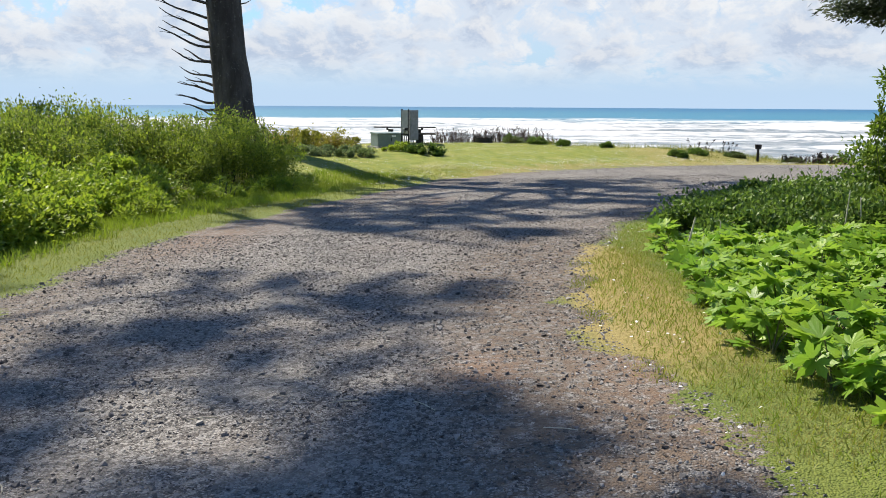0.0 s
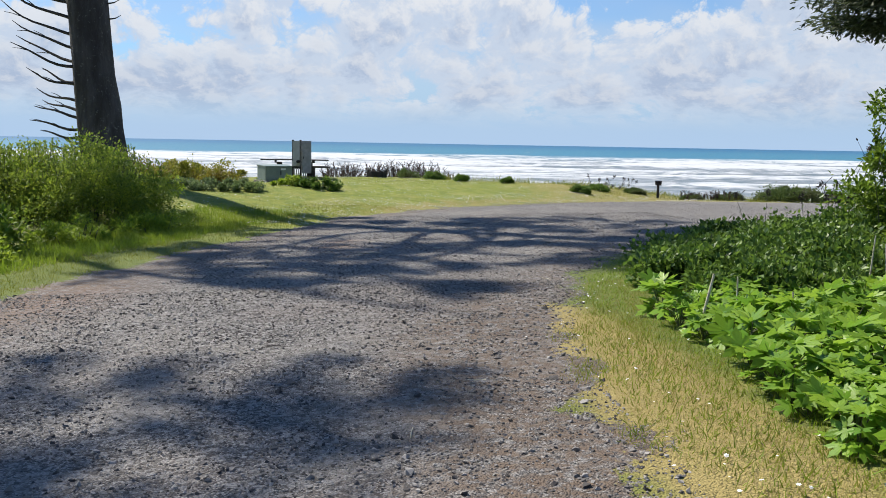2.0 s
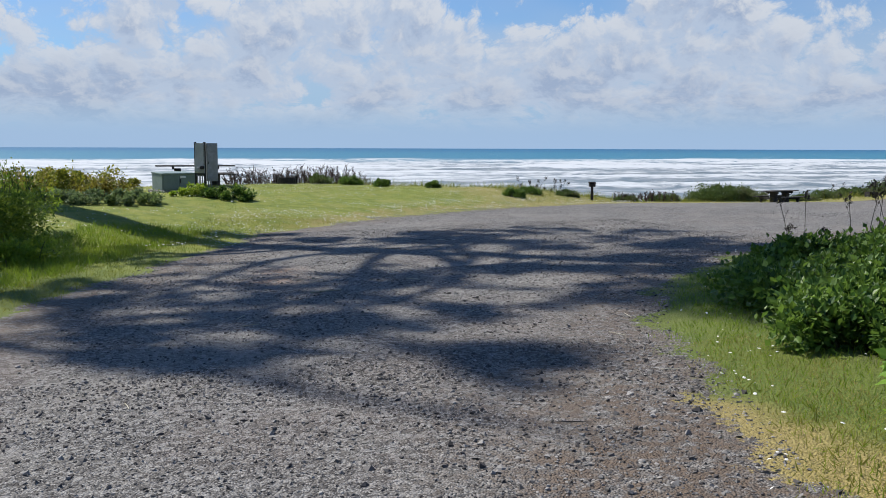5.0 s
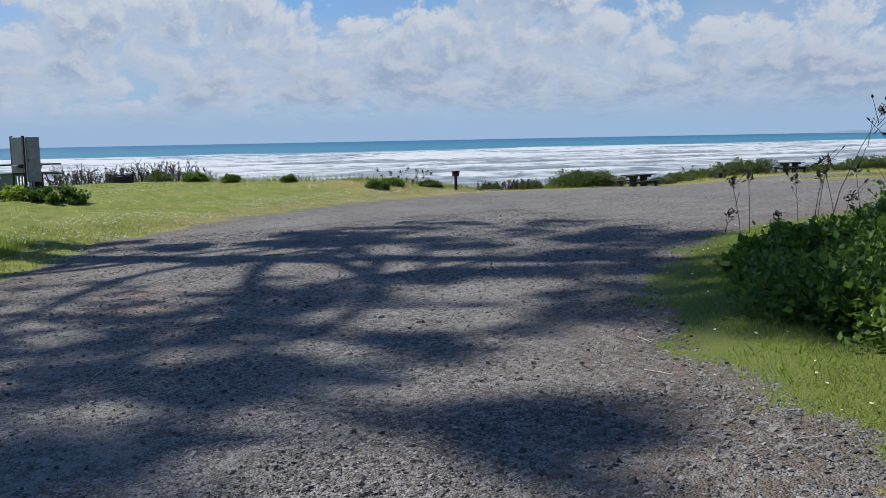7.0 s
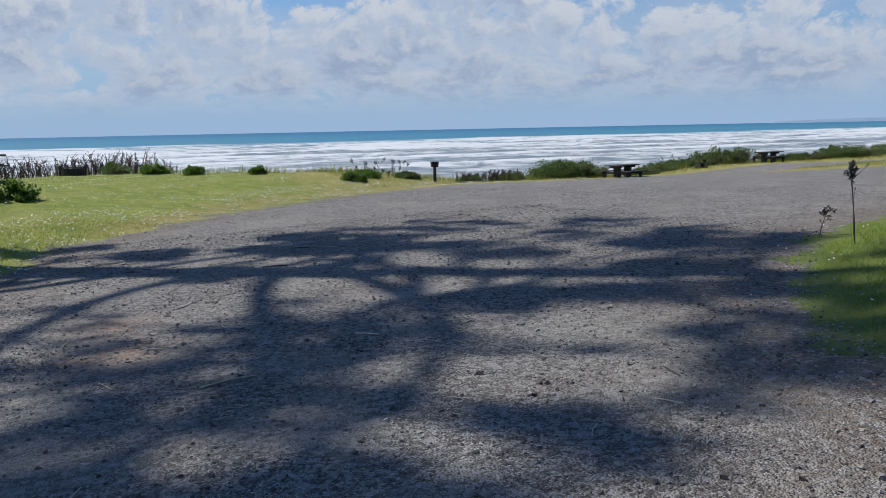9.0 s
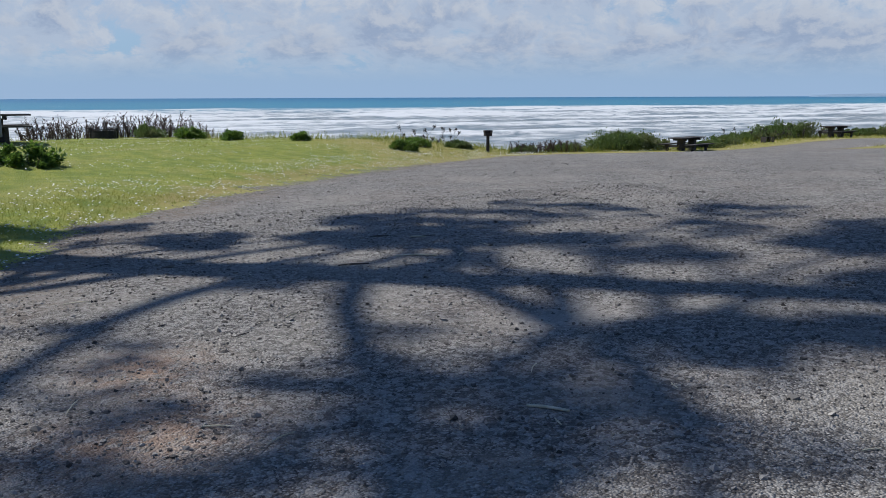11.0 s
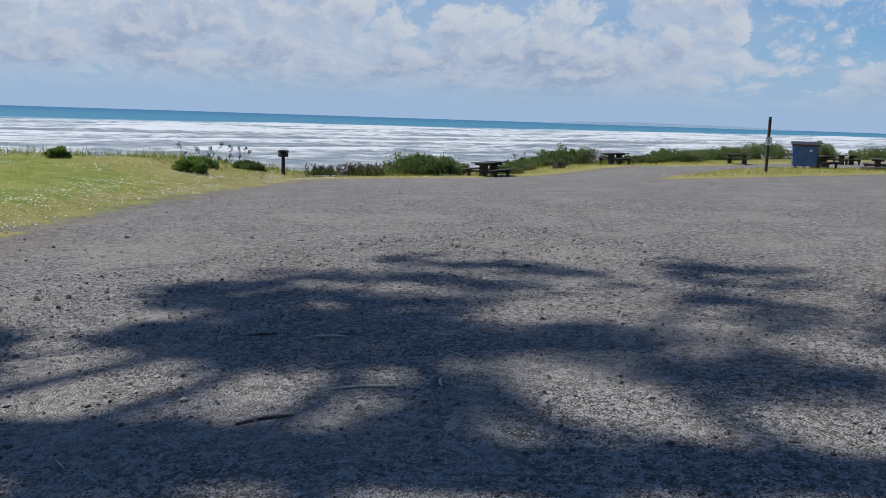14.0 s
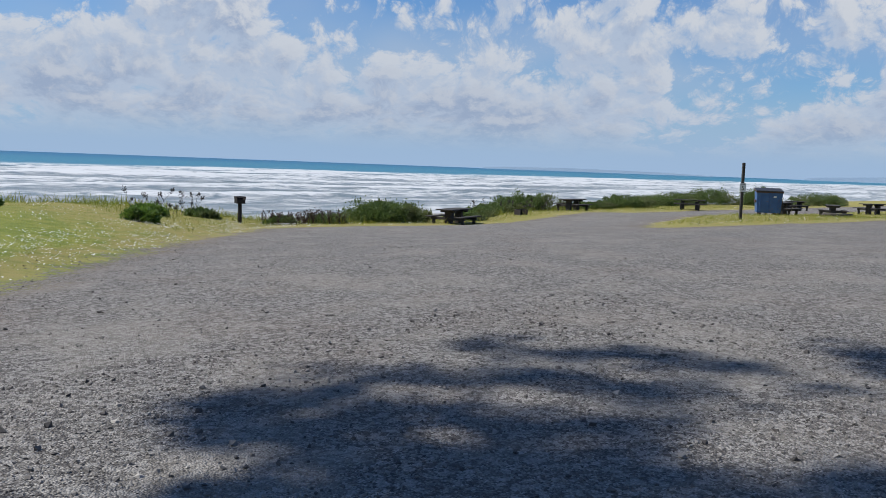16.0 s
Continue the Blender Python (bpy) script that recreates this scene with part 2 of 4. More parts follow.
def ground_material():
    """Gravel, turf and sand in one sheet; the zones come from the plan."""
    m, g = material("ground")
    co = g.add("ShaderNodeTexCoord").outputs["Object"]
    zone = g.zone
    # gravel
    v1 = g.add("ShaderNodeTexVoronoi", Vector=co, Scale=78.0, Randomness=1.0)
    v2 = g.add("ShaderNodeTexVoronoi", Vector=co, Scale=30.0, Randomness=1.0)
    cell = g.add("ShaderNodeSeparateColor", Color=v1.outputs["Color"]).outputs[0]
    cell2 = g.add("ShaderNodeSeparateColor", Color=v2.outputs["Color"]).outputs[1]
    stains = g.noise(co, 0.55, 5.0, 0.6)
    fines = g.noise(co, 9.0, 6.0, 0.65)
    gravel = g.mix(g.math("POWER", cell, 1.4), (0.035, 0.033, 0.032), (0.39, 0.37, 0.345))
    gravel = g.mix(g.step(cell2, 0.8, 1.0), gravel, (0.34, 0.325, 0.305))
    gravel = g.mix(g.math("MULTIPLY", g.step(v1.outputs["Distance"], 0.35, 0.8), 0.6), gravel, (0.030, 0.026, 0.024))
    gravel = g.mix(g.math("MULTIPLY", g.step(stains, 0.45, 0.68), 0.35), gravel, (0.175, 0.140, 0.118))
    gravel = g.mix(g.math("MULTIPLY", g.step(fines, 0.5, 0.75), 0.45), gravel, (0.095, 0.084, 0.077))
    clods = g.add("ShaderNodeTexVoronoi", Vector=co, Scale=23.0, Randomness=1.0)
    tone = g.add("ShaderNodeSeparateColor", Color=clods.outputs["Color"]).outputs[2]
    gravel = g.mix(g.math("MULTIPLY", g.step(tone, 0.55, 0.95), 0.50), gravel, (0.31, 0.30, 0.285))
    gravel = g.mix(g.math("MULTIPLY", g.step(tone, 0.40, 0.05), 0.62), gravel, (0.062, 0.056, 0.052))
    gravel = g.mix(g.math("MULTIPLY", g.step(g.noise(co, 0.9, 3.0, 0.6), 0.45, 0.68), 0.40), gravel, (0.27, 0.25, 0.22))
    dirt = g.mix(fines, (0.075, 0.052, 0.038), (0.18, 0.135, 0.098))
    gravel = g.mix(g.math("MULTIPLY", zone("litter"), g.step(fines, 0.35, 0.6)), gravel, dirt)
    rusty = g.mix(fines, (0.20, 0.10, 0.055), (0.34, 0.20, 0.12))
    gravel = g.mix(g.math("MULTIPLY", zone("needles"), g.step(fines, 0.3, 0.6)), gravel, rusty)
    silt = g.mix(fines, (0.24, 0.22, 0.20), (0.33, 0.305, 0.28))
    gravel = g.mix(zone("silt"), gravel, silt)
    # turf
    tn = g.noise(co, 2.2, 6.0, 0.65)
    tf = g.noise(co, 34.0, 4.0, 0.7)
    turf = g.mix(g.step(tn, 0.38, 0.62), (0.15, 0.205, 0.024), (0.30, 0.31, 0.048))
    turf = g.mix(g.math("MULTIPLY", g.step(g.noise(co, 0.7, 4.0), 0.5, 0.66), 0.5), turf, (0.36, 0.32, 0.10))
    turf = g.mix(g.math("MULTIPLY", g.step(tf, 0.30, 0.72), 0.85), turf, (0.125, 0.155, 0.024))
    turf = g.mix(g.math("MULTIPLY", zone("long"), 0.75), turf, g.mix(tf, (0.06, 0.085, 0.018), (0.13, 0.17, 0.028)))
    thatch = g.mix(tf, (0.17, 0.13, 0.05), (0.42, 0.34, 0.12))
    dry = g.math("ADD", zone("dry"), g.math("MULTIPLY_ADD", tn, 0.7, -0.35), clamp=True)
    turf = g.mix(g.step(dry, 0.25, 0.75), turf, thatch)
    edge = g.math("ADD", zone("turf"), g.math("MULTIPLY_ADD", fines, 0.8, -0.4))
    edge = g.math("ADD", edge, g.math("MULTIPLY_ADD", tf, 0.5, -0.25))
    col = g.mix(g.step(edge, 0.45, 0.55), gravel, turf)
    # soil under the bushes, sand below the bluff
    col = g.mix(zone("soil"), col, g.mix(fines, (0.05, 0.042, 0.028), (0.10, 0.085, 0.05)))
    sand = g.mix(stains, (0.20, 0.185, 0.17), (0.27, 0.25, 0.225))
    col = g.mix(zone("sand"), col, sand)
    height = g.math("SUBTRACT", g.math("MULTIPLY", fines, 0.5), g.math("MULTIPLY", v1.outputs["Distance"], 0.55))
    height = g.math("SUBTRACT", height, g.math("MULTIPLY", v2.outputs["Distance"], 0.4))
    rough = g.math("MULTIPLY_ADD", zone("sand"), -0.35, 0.88)
    principled(g, col, rough, 0.0, height, 1.0, 0.026, 0.0, 0.3)
    return m


def sea_material():
    m, g = material("sea")
    co = g.add("ShaderNodeTexCoord").outputs["Object"]
    s = g.add("ShaderNodeSeparateXYZ", Vector=co)
    x, y = s.outputs[0], s.outputs[1]
    wob = g.noise(g.vec(g.math("MULTIPLY", x, 0.006), g.math("MULTIPLY", y, 0.01)), 1.0, 3.0)
    yy = g.math("MULTIPLY_ADD", wob, 90.0, y)
    bands = g.noise(g.vec(g.math("MULTIPLY", x, 0.011), g.math("MULTIPLY", yy, 0.050)), 1.0, 4.0, 0.55, 0.3)
    lace = g.noise(g.vec(g.math("MULTIPLY", x, 0.13), g.math("MULTIPLY", yy, 0.25)), 1.0, 8.0, 0.68, 0.6)
    crest = g.zone("crest")
    surf = g.math("MULTIPLY", g.step(yy, 690.0, 560.0), g.step(yy, 135.0, 190.0))
    f = g.math("ADD", g.math("MULTIPLY", bands, 0.90), g.math("MULTIPLY_ADD", lace, 1.15, -0.59))
    f = g.math("ADD", f, g.math("MULTIPLY", crest, 0.36))
    f = g.math("ADD", f, g.math("MULTIPLY_ADD", g.step(yy, 280.0, 480.0), 0.03, 0.045))
    foam = g.math("MULTIPLY", g.step(f, 0.42, 0.74), surf)
    caps = g.math("MULTIPLY", g.step(g.noise(g.vec(g.math("MULTIPLY", x, 0.022), g.math("MULTIPLY", y, 0.05)), 1.0, 4.0), 0.655, 0.70), 0.8)
    foam = g.math("MAXIMUM", foam, g.math("MULTIPLY", caps, g.step(y, 1500.0, 600.0)))
    deep = g.mix(g.step(y, 520.0, 2600.0), (0.045, 0.165, 0.235), (0.024, 0.110, 0.205))
    near = g.mix(g.step(lace, 0.35, 0.65), (0.125, 0.165, 0.185), (0.235, 0.25, 0.255))
    water = g.mix(g.step(yy, 430.0, 640.0), near, deep)
    col = g.mix(foam, water, (0.51, 0.53, 0.545))
    ripple = g.noise(g.vec(g.math("MULTIPLY", x, 0.25), g.math("MULTIPLY", y, 0.7)), 1.0, 5.0, 0.6)
    rough = g.math("MULTIPLY_ADD", foam, 0.35, 0.5)
    principled(g, col, rough, 0.0, g.math("ADD", ripple, g.math("MULTIPLY", lace, 1.5)), 0.5, 0.35, 0.0, 0.2)
    return m


M_GROUND, M_SEA = ground_material(), sea_material()

# ---- mesh helpers ----
rng = np.random.default_rng(7)


def np_mesh(name, V, F, mat, smooth=False):
    """A mesh from vertex and face arrays (faces all of one size)."""
    V, F = np.asarray(V, dtype=np.float32), np.asarray(F, dtype=np.int32)
    me = bpy.data.meshes.new(name)
    k = F.shape[1]
    me.vertices.add(len(V))
    me.vertices.foreach_set("co", V.ravel())
    me.loops.add(F.size)
    me.loops.foreach_set("vertex_index", F.ravel())
    me.polygons.add(len(F))
    me.polygons.foreach_set("loop_start", np.arange(0, F.size, k, dtype=np.int32))
    me.polygons.foreach_set("use_smooth", np.full(len(F), smooth))
    me.materials.append(mat)
    me.update(calc_edges=True)
    me.validate()
    return me


def np_part(name, V, F, mat, parent=None, label="", smooth=False):
    ob = new(name, np_mesh(name, V, F, mat, smooth))
    ob.parent = parent
    if label:
        tagged(ob, label)
    return ob


def part(name, bm, mat, parent=None, label="", smooth=False):
    """One bmesh as one mesh object under a thing or a part."""
    me = bpy.data.meshes.new(name)
    if smooth:
        for f in bm.faces:
            f.smooth = True
    bm.to_mesh(me)
    bm.free()
    me.materials.append(mat)
    ob = new(name, me)
    ob.parent = parent
    if label:
        tagged(ob, label)
    return ob


def thing(name, m, label, category, group="", kind=""):
    ob = new(name)
    ob.empty_display_size = 0.2
    ob.matrix_world = m
    return tagged(ob, label, category, group, kind)


def block(sx, sy, sz, at=(0, 0, 0), turn=(0, 0, 0), bevel=0.008):
    """A box with rounded edges, its middle at a place."""
    bm = bmesh.new()
    bmesh.ops.create_cube(bm, size=1, matrix=Matrix.Diagonal((sx, sy, sz, 1)))
    if bevel:
        bmesh.ops.bevel(bm, geom=bm.edges[:], offset=min(bevel, 0.3 * min(sx, sy, sz)), segments=2, affect="EDGES", profile=0.6)
    bmesh.ops.transform(bm, matrix=pose(*at, *turn), verts=bm.verts)
    return bm


def rod(r0, r1, length, at=(0, 0, 0), turn=(0, 0, 0), sides=10):
    """A tapered round bar standing on a place."""
    bm = bmesh.new()
    bmesh.ops.create_cone(bm, cap_ends=True, segments=sides, radius1=r0, radius2=r1, depth=length, matrix=pose(0, 0, length / 2))
    bmesh.ops.transform(bm, matrix=pose(*at, *turn), verts=bm.verts)
    return bm


def joined(*bms):
    out = bmesh.new()
    for b in bms:
        me = bpy.data.meshes.new("tmp")
        b.to_mesh(me)
        b.free()
        out.from_mesh(me)
        bpy.data.meshes.remove(me)
    return out


def tubes(lines, sides=5):
    """Tapered tubes along lines of (points, radii): one vertex and one face array."""
    V, F, base = [], [], 0
    ang = np.linspace(0, 2 * np.pi, sides, endpoint=False)
    for P, R in lines:
        P = np.asarray(P, float)
        T = np.gradient(P, axis=0)
        T /= np.linalg.norm(T, axis=1)[:, None] + 1e-9
        ref = np.where(np.abs(T[:, 2:3]) < 0.9, np.array([[0, 0, 1.0]]), np.array([[1.0, 0, 0]]))
        A = np.cross(T, ref)
        A /= np.linalg.norm(A, axis=1)[:, None] + 1e-9
        B = np.cross(T, A)
        ring = P[:, None] + np.asarray(R)[:, None, None] * (np.cos(ang)[None, :, None] * A[:, None] + np.sin(ang)[None, :, None] * B[:, None])
        V.append(ring.reshape(-1, 3))
        for i in range(len(P) - 1):
            for j in range(sides):
                k = (j + 1) % sides
                F.append((base + i * sides + j, base + i * sides + k, base + (i + 1) * sides + k, base + (i + 1) * sides + j))
        base += len(P) * sides
    return np.concatenate(V), np.array(F)


def frames_of(direction, roll):
    """Turn matrices whose y axis runs along the directions, rolled about them."""
    D = direction / (np.linalg.norm(direction, axis=1)[:, None] + 1e-9)
    ref = np.where(np.abs(D[:, 2:3]) < 0.95, np.array([[0, 0, 1.0]]), np.array([[1.0, 0, 0]]))
    X = np.cross(D, ref)
    X /= np.linalg.norm(X, axis=1)[:, None] + 1e-9
    Z = np.cross(X, D)
    c, s = np.cos(roll)[:, None], np.sin(roll)[:, None]
    return np.stack([X * c + Z * s, D, Z * c - X * s], axis=2)


def scatter(tv, tf, P, S, R):
    """Copies of one small shape at places P, sizes S and turns R, in one array."""
    tv, tf = np.asarray(tv, float), np.asarray(tf, int)
    S = np.asarray(S, float)
    S = S[:, None] * np.ones((1, 3)) if S.ndim == 1 else S
    V = np.einsum("nij,nkj->nki", R, tv[None] * S[:, None]) + P[:, None]
    F = tf[None] + (np.arange(len(P)) * len(tv))[:, None, None]
    return V.reshape(-1, 3), F.reshape(-1, tf.shape[1])


# leaf shapes, 1 long along y
LEAF_V = [(0, 0, 0), (0.20, 0.38, 0.05), (0.12, 0.75, 0.03), (0, 1, -0.06), (-0.12, 0.75, 0.03), (-0.20, 0.38, 0.05), (0, 0.45, -0.03)]
LEAF_F = [(0, 1, 6), (1, 2, 6), (2, 3, 6), (3, 4, 6), (4, 5, 6), (5, 0, 6)]
FOLD_V = [(0, 0, 0), (0.24, 0.42, 0.07), (0, 1, -0.05), (-0.24, 0.42, 0.07)]
FOLD_F = [(0, 1, 2), (0, 2, 3)]
BLADE_V = [(-0.035, 0, 0), (0.035, 0, 0), (0.022, 0.55, 0.06), (-0.022, 0.55, 0.06), (0, 1, 0.22)]
BLADE_F = [(0, 1, 2), (0, 2, 3), (3, 2, 4)]
SPRIG_V = [(0, 0, 0), (0.16, 0.45, -0.04), (0, 1, -0.12), (-0.16, 0.45, -0.04), (0.30, 0.75, -0.10), (-0.30, 0.75, -0.10)]
SPRIG_F = [(0, 1, 2), (0, 2, 3), (0, 4, 1), (0, 3, 5)]
OCTA_V = [(1, 0, 0), (0, 1, 0), (-1, 0, 0), (0, -1, 0), (0.1, 0.1, 0.75), (0, 0, -0.7)]
OCTA_F = [(0, 1, 4), (1, 2, 4), (2, 3, 4), (3, 0, 4), (1, 0, 5), (2, 1, 5), (3, 2, 5), (0, 3, 5)]


def fingered_leaf(lobes=5, teeth=3):
    """A large lobed and toothed leaf, 1 long along y, cupped and folded along its ribs."""
    V, F = [(0, 0.12, 0)], []
    n = lobes * teeth * 2
    for i in range(n + 1):
        a = -2.35 + 4.7 * i / n
        f = abs(((i / (teeth * 2)) % 1) - 0.5) * 2
        lobe = 1 - f ** 1.5 * 0.55
        r = (0.40 + 0.48 * math.cos(a * 0.55) ** 2) * lobe * (1.06 if i % 2 else 0.90)
        V.append((r * math.sin(a), 0.12 + r * math.cos(a), -0.20 * r * r + 0.10 * (1 - f) * r))
    V.insert(1, (0, 0, 0))
    for i in range(2, len(V) - 1):
        F.append((0, i + 1, i))
    return V, F


PARSNIP_V, PARSNIP_F = fingered_leaf()

# ---- the lie of the land ----
SEA_Z = -7.0
LEFT_EDGE = [(-4.6, -30), (-4.6, 9), (-4.5, 11.3), (-3.9, 15.5), (-2.3, 20.6), (-0.6, 26.0), (0.0, 28.3), (1.5, 29.8), (3.4, 32.6),
             (6.2, 36.0), (11.3, 41.3), (17.0, 46.6), (23.0, 46.8), (30, 47.6), (38, 50.4), (46, 53.2), (60, 54.5), (110, 56)]
RIGHT_EDGE = [(110, 14), (40, 18), (14, 21.2), (9.2, 20.4), (7.2, 19.3), (4.7, 17.2), (3.6, 15.6), (2.75, 14.0), (2.45, 12.7), (1.7, 10.7),
              (1.3, 8.3), (1.25, 6.6), (1.6, 5.2), (1.65, 3.6), (1.6, -30)]
ISLAND = [(25.7, 36.8), (31, 40.0), (40, 43.6), (55, 47), (95, 48), (95, 38), (60, 36), (39, 35.4), (30, 36.3)]
BLUFF = [(-400, 72), (-60, 66), (-8, 59), (2, 57), (8, 52.5), (14, 50.2), (20, 50.5), (30, 51.5), (40, 56), (50, 59), (62, 62), (110, 68), (400, 84)]


def signed(X, Y, poly):
    """Distance to a closed outline, positive inside."""
    inside = np.zeros(X.shape, bool)
    best = np.full(X.shape, 1e9)
    for (ax, ay), (bx, by) in zip(poly, poly[1:] + poly[:1]):
        ex, ey = bx - ax, by - ay
        t = np.clip(((X - ax) * ex + (Y - ay) * ey) / (ex * ex + ey * ey), 0, 1)
        best = np.minimum(best, np.hypot(X - ax - t * ex, Y - ay - t * ey))
        if ay != by:
            inside ^= ((ay > Y) != (by > Y)) & (X < ex * (Y - ay) / ey + ax)
    return np.where(inside, best, -best)


def smooth(v, lo, hi):
    t = np.clip((v - lo) / (hi - lo), 0, 1)
    return t * t * (3 - 2 * t)


def waves2d(X, Y, seed, scale):
    """Cheap smooth random relief between about -1 and 1."""
    r = np.random.default_rng(seed)
    out = np.zeros(X.shape)
    for i in range(9):
        a, f, p = r.uniform(0, 6.28), r.uniform(0.5, 1.8) / scale, r.uniform(0, 6.28)
        out += np.sin((X * math.cos(a) + Y * math.sin(a)) * f * 6.28 + p)
    return out / 4.5


def bluff_line(X):
    return np.interp(X, [p[0] for p in BLUFF], [p[1] for p in BLUFF]) + 0.8 * np.sin(X * 0.5) + 0.5 * np.sin(X * 1.3 + 1)


def gravel_in(X, Y):
    lot = signed(X, Y, LEFT_EDGE + RIGHT_EDGE)
    return np.minimum(lot, -signed(X, Y, ISLAND))


def land(X, Y):
    """Height of the ground: a lot that falls away seawards, a lawn that swells beside it, the bluff and the beach."""
    X, Y = np.asarray(X, float), np.asarray(Y, float)
    d = np.hypot(X - 5, Y - 20)
    h = -0.0244 * np.clip(Y, -15, 90) + 0.0262 * np.clip(X, -25, 45) - 0.14 * np.clip(Y / 8, 0, 1) - 0.035 * np.clip(d - 12, 0, 44)
    h -= 0.25 * np.exp(-((X - 29) ** 2 + (Y - 49) ** 2) / 70)
    u = -0.73 * X + 0.68 * (Y - 28.5)
    h += 0.16 * np.clip(u, 0, 5) + 0.058 * np.clip(u - 5, 0, 10)
    g = gravel_in(X, Y)
    h -= 0.05 * np.exp(-((X - 2.75) / 0.6) ** 2 - ((Y - 20.25) / 0.45) ** 2)
    h += 0.05 * smooth(-g, 0.0, 0.7) + 0.02 * waves2d(X, Y, 3, 3.0) * smooth(-g, 0, 2) + 0.012 * waves2d(X, Y, 5, 2.2)
    h += 0.19 * np.exp(-((X + 1.6) / 2.6) ** 2 - ((Y - 42.4) / 1.5) ** 2)
    over = Y - bluff_line(X)
    foot = -5.4 - 0.034 * np.clip(over - 10, 0, 1000)
    return h + (foot - h) * smooth(over, 0.0, 11.0)


def land_at(x, y):
    return float(land(np.array([x]), np.array([y]))[0])


def spaced(lo, hi, fine_lo, fine_hi, step, grow=1.12, top=400.0):
    mid = list(np.arange(fine_lo, fine_hi + step / 2, step))
    up, s, v = [], step, fine_hi
    while v < hi:
        s = min(s * grow, top)
        v = v + s
        up.append(min(v, hi))
    dn, s, v = [], step, fine_lo
    while v > lo:
        s = min(s * grow, top)
        v = v - s
        dn.append(max(v, lo))
    return np.array(dn[::-1] + mid + up)


def sheet(xs, ys, Z):
    X, Y = np.meshgrid(xs, ys)
    nx = len(xs)
    V = np.stack([X, Y, Z], axis=2).reshape(-1, 3)
    i = (np.arange(len(ys) - 1)[:, None] * nx + np.arange(nx - 1)[None]).ravel()
    return V, np.stack([i, i + 1, i + 1 + nx, i + nx], axis=1)


def zone_layer(me, name, values):
    me.attributes.new(name, "FLOAT", "POINT").data.foreach_set("value", np.asarray(values, np.float32).ravel())


def build_ground():
    xs = spaced(-4800, 4800, -9, 20, 0.22, 1.10)
    ys = spaced(-900, 4800, -3, 58, 0.22, 1.10)
    X, Y = np.meshgrid(xs, ys)
    Z = land(X, Y)
    V, F = sheet(xs, ys, Z)
    ob = np_part("ground", V, F, M_GROUND, smooth=True)
    g = gravel_in(X, Y) + 0.25 * waves2d(X, Y, 11, 1.6) + 0.14 * waves2d(X, Y, 12, 0.6)
    over = Y - bluff_line(X)
    wide = 0.6 + 0.5 * smooth(Y, 22, 26) + 1.5 * smooth(Y, 28, 33) * smooth(X, 0.5, 5) * smooth(X, 40, 22)
    zone_layer(ob.data, "turf", smooth(-g, -wide, 0.6 * wide + 0.24))
    verge = 0.95 * np.exp(-((X - 1.75) / 0.7) ** 2) * smooth(Y, 4.5, 7) * smooth(Y, 14.0, 11.0)
    rim = 0.55 * np.exp(-((-g - 0.2) / 0.8) ** 2)
    far = 0.55 * smooth(X, 3, 12) * smooth(Y, 31, 36)
    zone_layer(ob.data, "dry", np.clip(np.maximum(np.maximum(verge, rim * smooth(Y, 26, 31)), far), 0, 1))
    zone_layer(ob.data, "litter", np.clip(0.9 * np.exp(-((X - 1.0) / 0.9) ** 2) * smooth(Y, 16, 9) + 0.75 * np.exp(-((g - 0.3) / 0.8) ** 2), 0, 1))
    soil = smooth(X, 2.6, 3.4) * smooth(-g, 0.9, 1.6) * smooth(Y, 22, 19) + smooth(-X, 6.0, 7.5) * smooth(Y, 31, 28)
    spot = lambda x, y, rx, ry: np.exp(-((X - x) / rx) ** 2 - ((Y - y) / ry) ** 2)
    zone_layer(ob.data, "needles", 0.65 * np.clip(spot(-0.05, 20.45, 0.35, 0.45) + 0.8 * spot(-0.2, 19.2, 0.5, 0.5) + 0.7 * spot(0.3, 6.0, 0.25, 0.5)
                                           + 0.6 * spot(1.6, 6.0, 0.5, 1.2) + 0.5 * spot(-3.6, 13.5, 0.8, 2.0), 0, 1))
    zone_layer(ob.data, "silt", 0.85 * spot(2.75, 20.25, 0.42, 0.32))
    zone_layer(ob.data, "soil", np.clip(soil, 0, 1))
    zone_layer(ob.data, "long", smooth(Y, 24, 20))
    zone_layer(ob.data, "sand", smooth(over, 7, 11))
    return tagged(ob, "grey gravel lot and daisy lawn falling to the beach", "ground", kind="structure")


def build_sea():
    xs = spaced(-4700, 4850, -250, 620, 5.0, 1.10, 300)
    ys = spaced(98, 4850, 98, 640, 1.8, 1.06, 200)
    X, Y = np.meshgrid(xs, ys)
    ph = Y + 14 * waves2d(X, Y, 21, 420) + 5 * waves2d(X, Y, 22, 90)
    k = (np.cos(ph * 2 * np.pi / 46) * 0.5 + 0.5) ** 4
    k2 = (np.cos((ph + 9 * waves2d(X, Y, 23, 150)) * 2 * np.pi / 23 + 1) * 0.5 + 0.5) ** 5
    gate = np.clip(0.55 + 0.8 * waves2d(X, Y, 24, 160), 0, 1)
    fade = smooth(Y, 105, 170) * smooth(Y, 640, 520)
    crest = np.clip(k * gate + 0.5 * k2 * (1 - gate), 0, 1)
    Z = SEA_Z + fade * (1.1 * k * gate + 0.4 * k2) + 0.12 * waves2d(X, Y, 25, 9) * smooth(Y, 900, 300)
    V, F = sheet(xs, ys, Z)
    ob = np_part("water", V, F, M_SEA, smooth=True)
    zone_layer(ob.data, "crest", crest * fade)
    return tagged(ob, "teal ocean with white rows of breaking surf", "sea", kind="structure")


